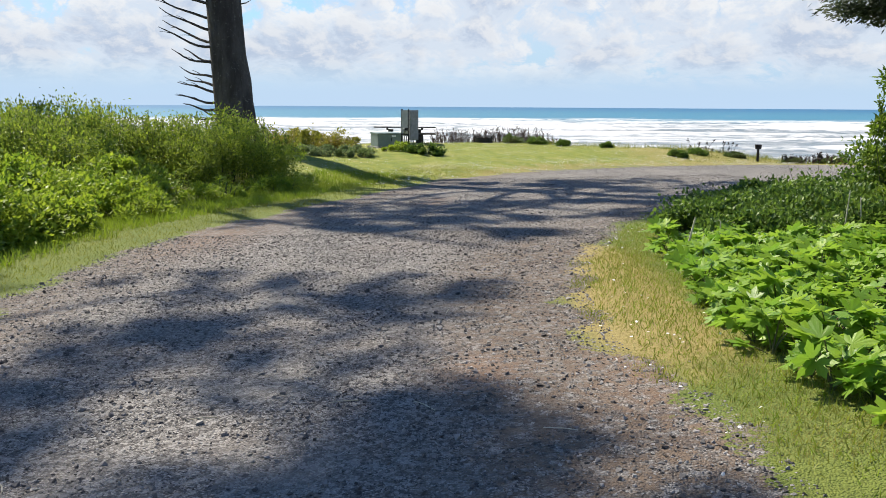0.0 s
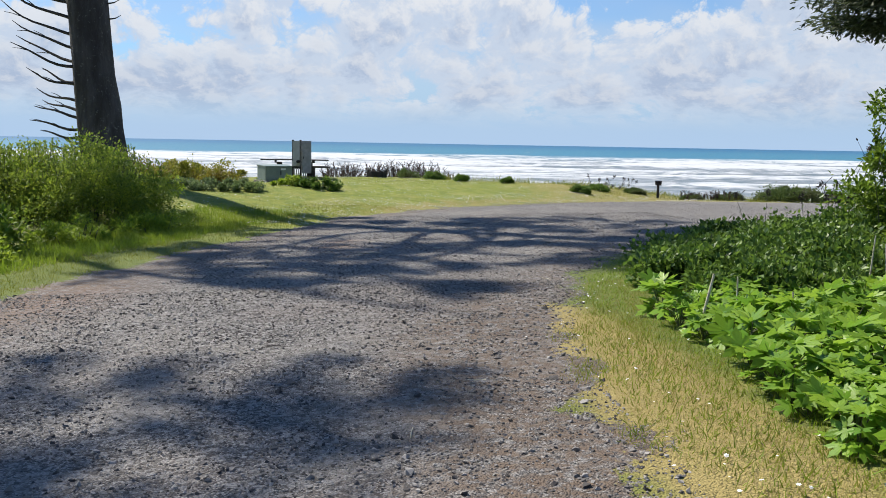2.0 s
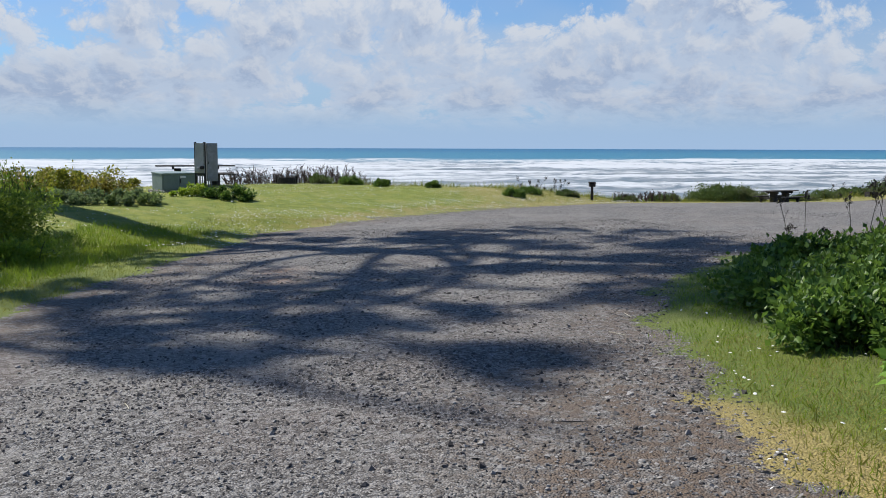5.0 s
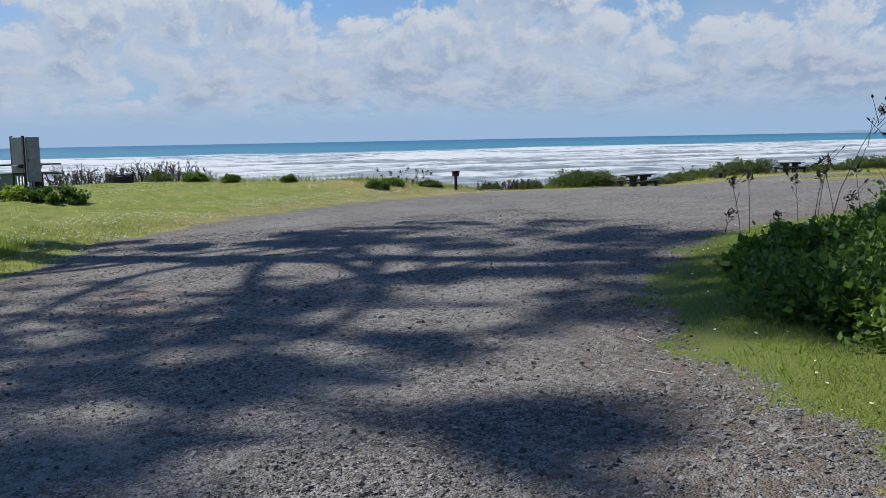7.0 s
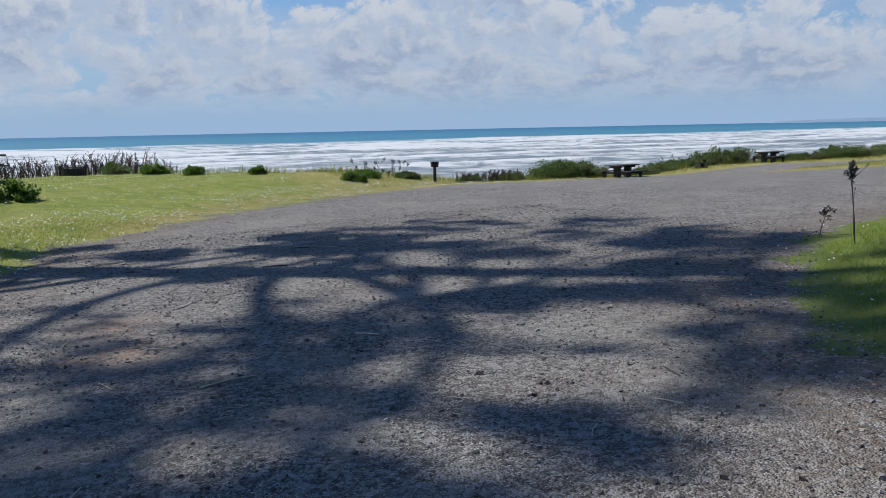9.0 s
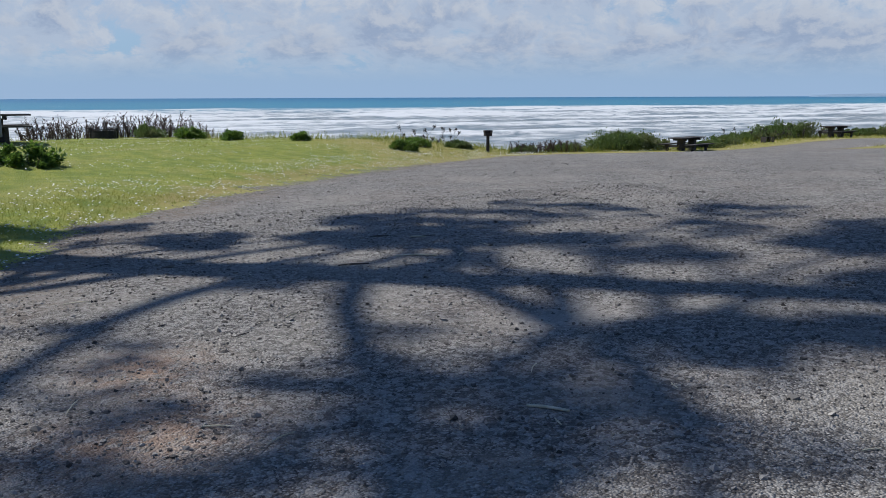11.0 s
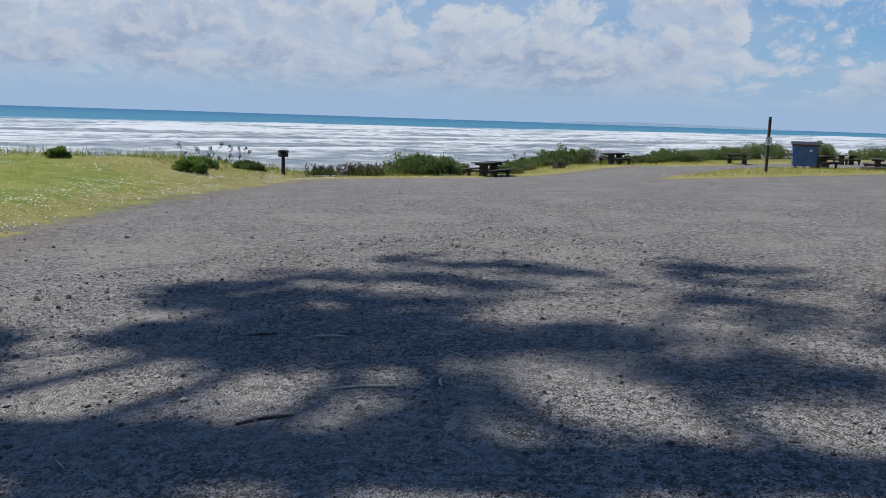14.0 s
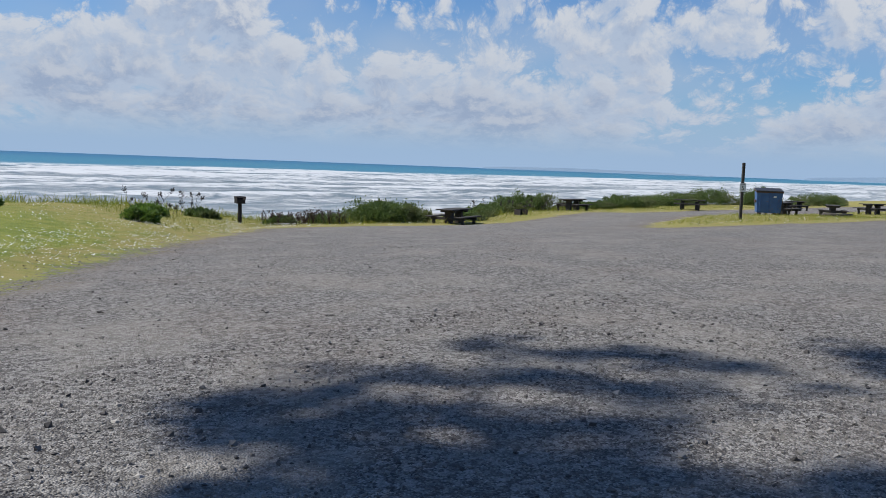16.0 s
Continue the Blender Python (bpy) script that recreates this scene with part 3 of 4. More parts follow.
def build_headland(name, az0, az1, dist, height, seed):
    """A low wooded coast far off, its haze painted in as blue."""
    n = 60
    A = np.radians(np.linspace(az0, az1, n))
    H = height * np.clip(np.sin(np.linspace(0, np.pi, n) ** 0.8 * np.pi ** 0.2) ** 0.5, 0, 1) * (0.95 + 0.06 * waves2d(np.arange(n) * 1.0, np.zeros(n), seed, 14))
    rows_ = []
    for k, f in ((0, 0.0), (60, 0.75), (150, 1.0), (420, 0.0)):
        rows_.append(np.stack([np.sin(A) * (dist + k), np.cos(A) * (dist + k), SEA_Z - 1 + H * f], axis=1))
    V = np.concatenate(rows_)
    i = (np.arange(3)[:, None] * n + np.arange(n - 1)[None]).ravel()
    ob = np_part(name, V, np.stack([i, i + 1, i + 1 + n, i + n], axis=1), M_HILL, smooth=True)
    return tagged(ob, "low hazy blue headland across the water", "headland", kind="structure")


build_ground()
build_sea()
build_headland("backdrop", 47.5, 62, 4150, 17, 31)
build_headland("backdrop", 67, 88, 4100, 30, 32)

# ---- trees ----


def spray(P, D, rnd, n, size, spread):
    """Needle sprigs round points P with directions D."""
    k = len(P)
    idx = np.repeat(np.arange(k), n)
    off = rnd.normal(0, 1, (k * n, 3)) * np.array([spread, spread, spread * 0.35])
    d = D[idx] + rnd.normal(0, 0.55, (k * n, 3)) + np.array([0, 0, -0.15])
    S = size * rnd.uniform(0.6, 1.3, k * n)
    return scatter(SPRIG_V, SPRIG_F, P[idx] + off, S, frames_of(d, rnd.uniform(-0.9, 0.9, k * n)))


def spruce(x, y, height, r0, label, seed, limb_from, limb_len, n_limbs, lean=(0, 0), dead=0, per=20, sprig=0.36, side=None, droop=0.25, thick=0.72, loose=0.042, plan=None, stout=0.13, twig=0.17):
    """A wind-shaped spruce: flared trunk, dead snags low down, open limbs with flat sprays above."""
    rnd = np.random.default_rng(seed)
    z = land_at(x, y)
    ob = thing("spruce_tree", pose(x, y, z - 0.15), label, "tree")
    hs = np.linspace(0, 1, 26) ** 1.5
    axis = np.stack([lean[0] * (1 - np.exp(-hs * height / 6)) + 0.08 * np.sin(hs * 7 + seed), lean[1] * hs + 0.1 * np.sin(hs * 9), hs * height], axis=1)
    rad = r0 * (1 - hs) ** 0.75 * (1 + 0.28 * np.exp(-hs * height / 0.9)) + 0.03
    V, F = tubes([(axis, rad)], 18)
    V = V + 0.035 * r0 * np.random.default_rng(seed + 1).normal(0, 1, V.shape) * np.array([1, 1, 0])
    np_part("trunk", V, F, M_BARK, ob, smooth=True)

    def on_axis(h):
        t = h / height
        return np.array([np.interp(t, hs, axis[:, i]) for i in range(3)]), float(np.interp(t, hs, rad))

    tips, dirs = [], []
    if plan is None:
        plan = []
        for i in range(n_limbs):
            f = (i + rnd.uniform(0, 1)) / n_limbs
            a = rnd.uniform(0, 6.283) if side is None else rnd.normal(side, 1.1)
            plan.append((limb_from + (height * 0.97 - limb_from) * f, a, limb_len * (1 - 0.62 * f ** 2.2) * rnd.uniform(0.6, 1.15)))
    for i, (h, a, ln) in enumerate(plan):
        c, r = on_axis(h)
        t = np.linspace(0, 1, 8)
        bend = a + 0.35 * np.sin(t * 3 + i)
        P = c + np.stack([np.cos(bend) * t * ln, np.sin(bend) * t * ln, ln * (0.16 * t - droop * t ** 2 + 0.10 * t ** 4)], axis=1)
        lines = [(P, max(0.035, stout * r + 0.010 * ln) * (1 - t) ** 0.7 + 0.012)]
        for j in range(2 if ln > 6 else 3, 8):
            d = P[j] - P[j - 1]
            d = d / np.linalg.norm(d)
            tips.append(P[j]); dirs.append(d)
            for s in (-1, 1):
                q = np.array([-d[1] * s, d[0] * s, -0.12]) + d * 0.7
                w = ln * twig * rnd.uniform(0.6, 1.3) * (1.25 - 0.1 * j)
                e = P[j] + q * w
                lines.append((np.array([P[j], P[j] + q * w * 0.5 + [0, 0, 0.03], e]), [0.022, 0.015, 0.008]))
                tips.append(P[j] + q * w * 0.55); dirs.append(q)
                tips.append(e); dirs.append(q)
        V, F = tubes(lines, 5)
        np_part("limb", V, F, M_BARK, ob)
    bare = np.repeat(rnd.uniform(0, 1, (len(tips) + 4) // 5), 5)[:len(tips)]
    keep = 0.7 * bare + 0.3 * rnd.uniform(0, 1, len(tips)) < thick
    V, F = spray(np.array(tips)[keep], np.array(dirs)[keep], rnd, per, sprig, limb_len * loose)
    tagged(np_part("crown", V, F, M_NEEDLE, ob), kind="stuff")

    def snag(lines):
        V, F = tubes(lines, 6)
        np_part("dead_branch", V, F, M_TWIG, ob, "bare grey snapped-off branch")

    for i in range(dead):
        h = 1.3 + 6.8 * ((i + rnd.uniform(0, 0.8)) / dead) ** 1.3
        c, r = on_axis(h)
        a = math.pi + rnd.uniform(-0.5, 0.35)
        ln = rnd.uniform(0.9, 1.5) + 0.25 * h * rnd.uniform(0.4, 1)
        t = np.linspace(0, 1, 8)
        up = 0.02 + 0.085 * h
        P = c + np.stack([np.cos(a) * (r * 0.8 + t * ln), np.sin(a) * (r * 0.8 + t * ln), ln * up * (0.25 * t + 0.75 * t ** 2) + 0.05 * np.sin(t * 7 + i)], axis=1)
        lines = [(P, 0.052 * (1 - t) ** 0.7 + 0.009)]
        for j in (3, 5):
            e = P[j] + np.array([math.cos(a + rnd.uniform(-0.8, 0.8)), math.sin(a), rnd.uniform(0.0, 0.6)]) * ln * 0.25
            lines.append((np.array([P[j], (P[j] + e) / 2 + [0, 0, 0.02], e]), [0.018, 0.013, 0.006]))
        snag(lines)
    if dead:
        for s in (5.6, 6.1):
            c, r = on_axis(s)
            snag([(np.array([c + [r * 0.8, 0, 0], c + [r + 0.2, 0, 0.06], c + [r + 0.38, 0, 0.16]]), [0.035, 0.022, 0.008])])
    return ob


def shore_limbs():
    """Height, bearing and length of the old spruce's limbs: short on the sea side, long over the drive."""
    rnd = np.random.default_rng(47)
    out = []
    for i in range(14):
        h = 12.6 + 16.4 * i / 13
        out.append((h, rnd.normal(0.72, 0.20), float(np.interp(h, (12.5, 15.6, 17, 20, 22.5, 24, 27, 29), (2.3, 2.7, 3.8, 5.3, 5.3, 4.4, 3.3, 2.0))) * rnd.uniform(0.85, 1.05)))
    for i in range(14):
        h = 13.4 + 15.6 * i / 13
        out.append((h, rnd.normal(3.9, 0.34), float(np.interp(h, (13, 16, 20, 24, 29), (5.6, 7.8, 8.2, 7.0, 3.2))) * rnd.uniform(0.8, 1.08)))
    for i in range(9):
        out.append((21.5 + 8.5 * i / 8, rnd.uniform(0, 6.283), 3.4 - 0.2 * i))
    return out


spruce(-7.5, 33.9, 31, 0.70, "tall old spruce with dark furrowed trunk and bare snags", 41, 14.0, 6.0, 0, (-0.8, 0.0), 19, 26, 0.30, None, 0.18, 0.65, 0.028, shore_limbs(), 0.17, 0.125)
spruce(-15.9, 30.3, 33, 0.30, "tall spruce behind the willow bushes", 44, 22.0, 3.6, 11, (0, 0), 0, 22, 0.30, 0.75, 0.22, 0.52, 0.036, None, 0.13, 0.13)
spruce(-16.6, 19.8, 33, 0.28, "tall spruce in the wood beside the drive", 42, 21.0, 5.0, 23, (0, 0), 0, 24, 0.30, None, 0.22, 0.74, 0.036, None, 0.13, 0.13)
spruce(-19.6, 18.2, 33, 0.28, "tall spruce shading the start of the drive", 43, 21.0, 5.2, 23, (0, 0), 0, 26, 0.32, None, 0.22, 0.72, 0.036, None, 0.13, 0.13)
spruce(8.3, 12.4, 11, 0.20, "dark green spruce with hanging sprays over the brambles", 45, 2.9, 2.3, 44, (-0.1, 0), 0, 120, 0.105, math.pi, 0.12, 0.97, 0.085)
spruce(-13.2, 22.0, 2.6, 0.07, "young dark spruce among the bushes", 46, 0.3, 1.2, 24, (0, 0), 0, 40, 0.16, None, 0.2, 0.95)

# ---- bushes ----


def bush(name, label, x, y, rx, ry, h, stems, per, leaf, mat, seed, category="bush", spiky=0.0, low=0.25, stem_mat=None, group="", wide=1.0, puff=0.21):
    """A mounded bush: stems inside, a skin of leafy clumps of many sizes with gaps between them, shoots on top."""
    rnd = np.random.default_rng(seed)
    z0 = land_at(x, y)
    ob = thing(name, pose(x, y, z0), label, category, group)
    lines, P, D = [], [], []
    t = np.linspace(0, 1, 5)
    for i in range(stems // 3):
        a, q = rnd.uniform(0, 6.283), math.sqrt(rnd.uniform(0, 1))
        bx, by = 0.7 * q * rx * math.cos(a), 0.7 * q * ry * math.sin(a)
        top = h * math.sqrt(max(0.05, 1 - 0.8 * q * q)) * rnd.uniform(0.8, 1.05)
        b0 = land_at(x + bx, y + by) - z0
        L = np.stack([bx * (1 + 0.25 * t ** 1.6), by * (1 + 0.25 * t ** 1.6), b0 - 0.03 + top * t ** 0.9], axis=1)
        lines.append((L, 0.011 * (1 - t) + 0.004))
    n = max(14, int(stems * 0.55))
    each = int(2.0 * stems * per / n)
    lump = rnd.uniform(0, 6.283, 6)
    for i in range(n):
        a = rnd.uniform(0, 6.283)
        up = math.asin(rnd.uniform(0.03, 1.0) ** 0.9)
        k = rnd.uniform(0.62, 1.02) * (1 + 0.10 * math.sin(3 * a + lump[0]) + 0.07 * math.sin(5 * a + lump[1] + 3 * up))
        c = np.array([rx * k * math.cos(up) * math.cos(a), ry * k * math.cos(up) * math.sin(a), 0.0])
        r = puff * min(rx, ry, 1.4 * h) * rnd.uniform(0.5, 1.6)
        c[2] = max(0.5 * r, (h - 0.6 * r) * k * math.sin(up)) + land_at(x + c[0], y + c[1]) - z0
        u = rnd.normal(0, 1, (each, 3))
        u /= np.linalg.norm(u, axis=1)[:, None]
        far = rnd.uniform(0.15, 1.0, each) ** 0.5 * np.where(rnd.uniform(0, 1, each) < 0.15, 1.5, 1.0)
        P.append(c + u * (r * far)[:, None] * np.array([1, 1, 0.85]))
        D.append(u * 0.6 + rnd.normal(0, 0.55, (each, 3)) + np.array([0, 0, 0.35]))
    for i in range(int(stems * spiky * 1.5)):
        a, q = rnd.uniform(0, 6.283), 0.9 * math.sqrt(rnd.uniform(0, 1))
        b = np.array([rx * q * math.cos(a), ry * q * math.sin(a), h * math.sqrt(1 - q * q) * 0.85])
        b[2] += land_at(x + b[0], y + b[1]) - z0
        e = b + np.array([rnd.normal(0, 0.08), rnd.normal(0, 0.08), rnd.uniform(0.25, 0.48)])
        lines.append((b + (e - b) * t[:, None], 0.007 * (1 - t) + 0.002))
        m = 14
        f = rnd.uniform(0.1, 1, m)
        P.append(b + (e - b) * f[:, None] + rnd.normal(0, 0.02, (m, 3)))
        D.append(rnd.normal(0, 0.6, (m, 3)) + np.array([0, 0, 0.9]))
    V, F = tubes(lines, 4)
    tagged(np_part("branchwork", V, F, stem_mat or M_STEM, ob), kind="stuff")
    P, D = np.concatenate(P), np.concatenate(D)
    P[:, 2] = np.maximum(P[:, 2], land(x + P[:, 0], y + P[:, 1]) - z0 + 0.02)
    S = leaf * rnd.uniform(0.55, 1.25, len(P))
    V, F = scatter(FOLD_V, FOLD_F, P, np.stack([S * wide, S, S], axis=1), frames_of(D, rnd.normal(0, 0.7, len(P))))
    tagged(np_part("foliage", V, F, mat, ob), kind="stuff")
    return ob


# the hedge along the drive
WILLOW = "broad leafy willow bush with upright shoots"
FERN = "bright yellow-green bracken and berry leaves"
bush("willow_bush", WILLOW, -6.3, 25.3, 2.6, 2.2, 1.7, 230, 110, 0.085, M_WILLOW, 51, spiky=0.35, low=0.12)
bush("willow_bush", WILLOW, -9.6, 24.6, 2.6, 2.4, 1.8, 200, 100, 0.09, M_WILLOW, 52, spiky=0.35, low=0.12)
bush("willow_bush", "tall willow bush among the hedge", -9.4, 20.6, 2.2, 2.2, 1.85, 180, 100, 0.09, M_WILLOW, 53, spiky=0.35, low=0.12)
bush("willow_bush", "tall willow bush among the hedge", -12.6, 20.5, 2.4, 2.4, 2.1, 120, 80, 0.11, M_WILLOW, 54, spiky=0.35, low=0.15)
bush("willow_bush", "tall willow bush among the hedge", -13.0, 25.5, 2.6, 2.4, 2.0, 120, 80, 0.11, M_WILLOW, 50, spiky=0.35, low=0.15)
bush("fern_bush", FERN, -7.3, 19.4, 1.5, 1.7, 1.15, 110, 80, 0.10, M_FERN, 55, wide=1.3, low=0.15)
bush("fern_bush", FERN, -7.9, 16.0, 1.7, 1.8, 1.3, 130, 85, 0.10, M_FERN, 56, wide=1.3, low=0.15)
bush("fern_bush", FERN, -7.6, 12.8, 1.6, 1.9, 1.3, 130, 85, 0.10, M_FERN, 57, wide=1.3, low=0.15)
bush("fern_bush", FERN, -10.0, 15.6, 1.8, 2.2, 1.8, 130, 85, 0.11, M_FERN, 58, wide=1.3, low=0.15)
bush("fern_bush", FERN, -6.6, 14.4, 0.9, 1.3, 0.75, 80, 80, 0.10, M_FERN, 31, wide=1.3, puff=0.3)
bush("fern_bush", FERN, -6.7, 17.9, 0.9, 1.2, 0.8, 80, 80, 0.10, M_FERN, 32, wide=1.3, puff=0.3)
bush("salal_bush", "yellow and reddish salal bush on the lawn's rim", -4.9, 34.5, 1.9, 1.7, 0.85, 110, 65, 0.09, M_SALAL, 59, wide=1.4, low=0.1)
bush("salal_bush", "yellow and reddish salal bush on the lawn's rim", -7.6, 38.0, 2.4, 2.0, 0.95, 90, 60, 0.10, M_SALAL, 60, wide=1.4, low=0.1)
bush("bramble_bush", "low grey-green bramble patch in the lawn", -3.7, 31.9, 1.6, 1.1, 0.40, 80, 50, 0.08, M_PALE, 61, wide=1.4)
bush("bramble_bush", "dark low bramble round the meter board", -0.5, 34.3, 0.85, 0.55, 0.38, 40, 45, 0.09, M_SALMON, 62, wide=1.4)
bush("bramble_bush", "green low bramble round the meter board", -1.7, 34.9, 0.7, 0.5, 0.36, 30, 45, 0.08, M_FERN, 63, wide=1.4)
bush("weed_clump", "leafy weeds at the foot of the willow", -4.3, 23.3, 0.9, 1.6, 0.5, 50, 45, 0.08, M_FERN, 64)
bush("weed_clump", "leafy weeds at the foot of the willow", -5.3, 20.9, 0.8, 1.3, 0.5, 45, 45, 0.08, M_FERN, 65)
bush("weed_clump", "leafy weeds at the foot of the ferns", -5.9, 17.4, 0.7, 1.5, 0.5, 45, 45, 0.08, M_FERN, 66)
# brambles beside the drive, where the lot opens
DARK, TIPS = "dense dark salmonberry bush", "dense salmonberry bush with bright tips"
bush("salmonberry_bush", DARK, 4.9, 14.5, 0.95, 1.0, 0.50, 80, 72, 0.075, M_SALMON, 68, wide=1.5, low=0.1, puff=0.30)
bush("salmonberry_bush", DARK, 4.5, 11.7, 0.95, 0.7, 0.42, 80, 72, 0.075, M_SALMON, 48, wide=1.5, low=0.1, puff=0.30)
bush("salmonberry_bush", TIPS, 6.2, 11.9, 1.1, 0.8, 0.55, 80, 72, 0.075, M_SALMON, 49, wide=1.5, low=0.1, puff=0.30)
bush("salmonberry_bush", TIPS, 4.2, 12.9, 0.9, 0.9, 0.48, 80, 72, 0.075, M_SALMON, 69, wide=1.5, low=0.1, puff=0.30)
bush("fern_bush", "clump of bright lobed leaves in the brambles", 5.6, 16.2, 0.7, 0.6, 0.42, 30, 40, 0.13, M_BRIGHT, 67, wide=1.6, low=0.2)
bush("salmonberry_bush", DARK, 6.1, 15.5, 0.95, 1.2, 0.52, 110, 76, 0.075, M_SALMON, 71, wide=1.5, low=0.1, puff=0.30)
bush("salmonberry_bush", DARK, 8.4, 16.6, 1.2, 1.2, 0.56, 90, 63, 0.075, M_SALMON, 72, wide=1.5, low=0.1, puff=0.30)
bush("salmonberry_bush", TIPS, 5.6, 13.2, 1.15, 1.2, 0.62, 110, 76, 0.075, M_SALMON, 73, wide=1.5, low=0.1, puff=0.30)
bush("salmonberry_bush", TIPS, 7.4, 14.6, 1.5, 1.3, 0.85, 100, 63, 0.075, M_SALMON, 74, wide=1.5, low=0.1, puff=0.30)
bush("salmonberry_bush", DARK, 10.6, 17.8, 1.6, 1.4, 0.8, 70, 58, 0.075, M_SALMON, 75, wide=1.5, low=0.1, puff=0.30)
bush("elder_bush", "tall bright green elder bush under the spruce", 7.45, 13.3, 1.05, 1.1, 3.0, 130, 95, 0.085, M_BRIGHT, 76, spiky=0.35, wide=1.3, low=0.1)
bush("elder_bush", "bright green elder bush beside the parsnips", 7.3, 10.6, 1.3, 1.3, 1.5, 110, 85, 0.085, M_BRIGHT, 77, wide=1.3, low=0.1)
bush("elder_bush", "tall bright green elder bush under the spruce", 9.3, 12.0, 1.6, 1.6, 3.1, 120, 85, 0.09, M_BRIGHT, 78, wide=1.3, low=0.1)
# along the bluff
for i, (bx_, by_, rx_, ry_, h_) in enumerate([(26.3, 50.6, 2.3, 1.2, 1.15), (44.3, 57.6, 3.0, 1.5, 1.3), (38.0, 55.2, 3.0, 1.3, 0.6), (60.0, 60.4, 3.4, 1.8, 1.25),
                                              (53.0, 59.0, 3.6, 1.4, 0.7), (78.8, 63.5, 4.6, 2.2, 2.3), (70.0, 62.5, 4.6, 1.8, 1.7), (83.5, 60.5, 3.0, 2.0, 2.4), (92.0, 58.0, 5, 2.4, 1.8)]):
    bush("coast_bush", "wind-clipped green bush on the bluff's rim", bx_, by_, rx_, ry_, h_ * (0.86 if i < 3 else 0.70), 130, 70, 0.12, M_COAST, 80 + i, group="bluff bushes", low=0.1, puff=0.24)
for i, (bx_, by_, rx_, h_) in enumerate([(8.7, 46.6, 0.42, 0.36), (11.9, 44.5, 0.62, 0.50), (5.6, 51.2, 0.8, 0.5), (6.8, 49.0, 0.6, 0.42), (13.8, 47.6, 0.7, 0.35),
                                         (16.2, 48.6, 0.9, 0.32), (19.2, 48.6, 1.1, 0.35), (21.6, 48.9, 1.3, 0.45), (30.6, 49.9, 1.4, 0.4), (33.8, 52.2, 1.6, 0.6), (4.2, 53.2, 1.0, 0.55)]):
    bush("low_bush", "small round green bush at the lawn's edge", bx_, by_, rx_ * 0.72, rx_ * 0.55, h_ * 0.85, 44, 40, 0.10, M_SALMON if i < 5 else M_COAST, 100 + i, group="lawn edge bushes", puff=0.34)


def stalks(name, label, spots, h, seed, mat, head=0.0, r=0.008, side_twigs=0):
    """Dead upright stalks, some with a ragged seed head."""
    rnd = np.random.default_rng(seed)
    x0, y0 = spots[0][0], spots[0][1]
    z0 = land_at(x0, y0)
    ob = thing(name, pose(x0, y0, z0), label, "dry weeds")
    lines, P, D = [], [], []
    for x, y in spots:
        hh = h * rnd.uniform(0.3, 1.1)
        lean = rnd.normal(0, 0.26, 2) * hh
        b = np.array([x - x0, y - y0, land_at(x, y) - z0 - 0.03])
        t = np.linspace(0, 1, 4)
        L = b + np.stack([lean[0] * t ** 1.5, lean[1] * t ** 1.5, hh * t], axis=1)
        lines.append((L, r * (1 - 0.6 * t)))
        for k in range(side_twigs):
            s = rnd.uniform(0.35, 0.95)
            c = b + np.array([lean[0] * s, lean[1] * s, hh * s])
            a = rnd.uniform(0, 6.28)
            e = c + np.array([math.cos(a), math.sin(a), 1.1]) * hh * rnd.uniform(0.08, 0.2)
            lines.append((np.array([c, (c + e) / 2, e]), [r * 0.6, r * 0.45, r * 0.3]))
            P.append(e), D.append(e - c)
        if head:
            n = 20
            for s in rnd.uniform(1 - head, 1.0, n):
                P.append(b + np.array([lean[0] * s, lean[1] * s, hh * s]) + rnd.normal(0, 0.03, 3)), D.append(rnd.normal(0, 1, 3) + [0, 0, 1])
    V, F = tubes(lines, 4)
    tagged(np_part("stem", V, F, mat, ob), kind="stuff")
    if P:
        V, F = scatter(LEAF_V, LEAF_F, np.array(P), rnd.uniform(0.05, 0.11, len(P)), frames_of(np.array(D), rnd.uniform(-1, 1, len(P))))
        tagged(np_part("seed_head", V, F, mat, ob), kind="stuff")
    return ob


def spread_spots(cx, cy, rx, ry, n, seed):
    r = np.random.default_rng(seed)
    return [(cx + rx * a, cy + ry * b) for a, b in r.uniform(-1, 1, (n, 2))]


stalks("dead_dock_stalks", "dark brown dead dock stalks beside the fire ring", spread_spots(3.6, 55.0, 4.0, 0.9, 260, 121), 0.92, 122, M_DOCK, 0.8, 0.018, 3)
stalks("dead_dock_stalks", "dark brown dead dock stalks along the bluff", spread_spots(20.6, 48.7, 1.7, 0.6, 90, 123), 0.5, 124, M_DOCK, 0.7, 0.014, 3)
stalks("dry_umbel_stalks", "thin dry flower stalks against the surf", spread_spots(15.0, 48.8, 1.4, 0.5, 18, 125), 0.75, 126, M_TWIG, 0.10, 0.006, 3)
stalks("dry_umbel_stalks", "thin dry parsnip stalks at the gravel's edge", spread_spots(8.8, 19.4, 1.3, 0.7, 9, 127), 1.0, 128, M_TWIG, 0.08, 0.008, 2)
stalks("dry_umbel_stalks", "thin dry stalks among the brambles", spread_spots(10.0, 18.6, 1.0, 0.8, 9, 129), 1.7, 130, M_TWIG, 0.10, 0.010, 5)
stalks("dry_umbel_stalks", "thin dry stalks in the bluff grass", spread_spots(40.0, 55.0, 4.0, 1.0, 26, 131), 0.8, 132, M_TWIG, 0.2, 0.012, 2)


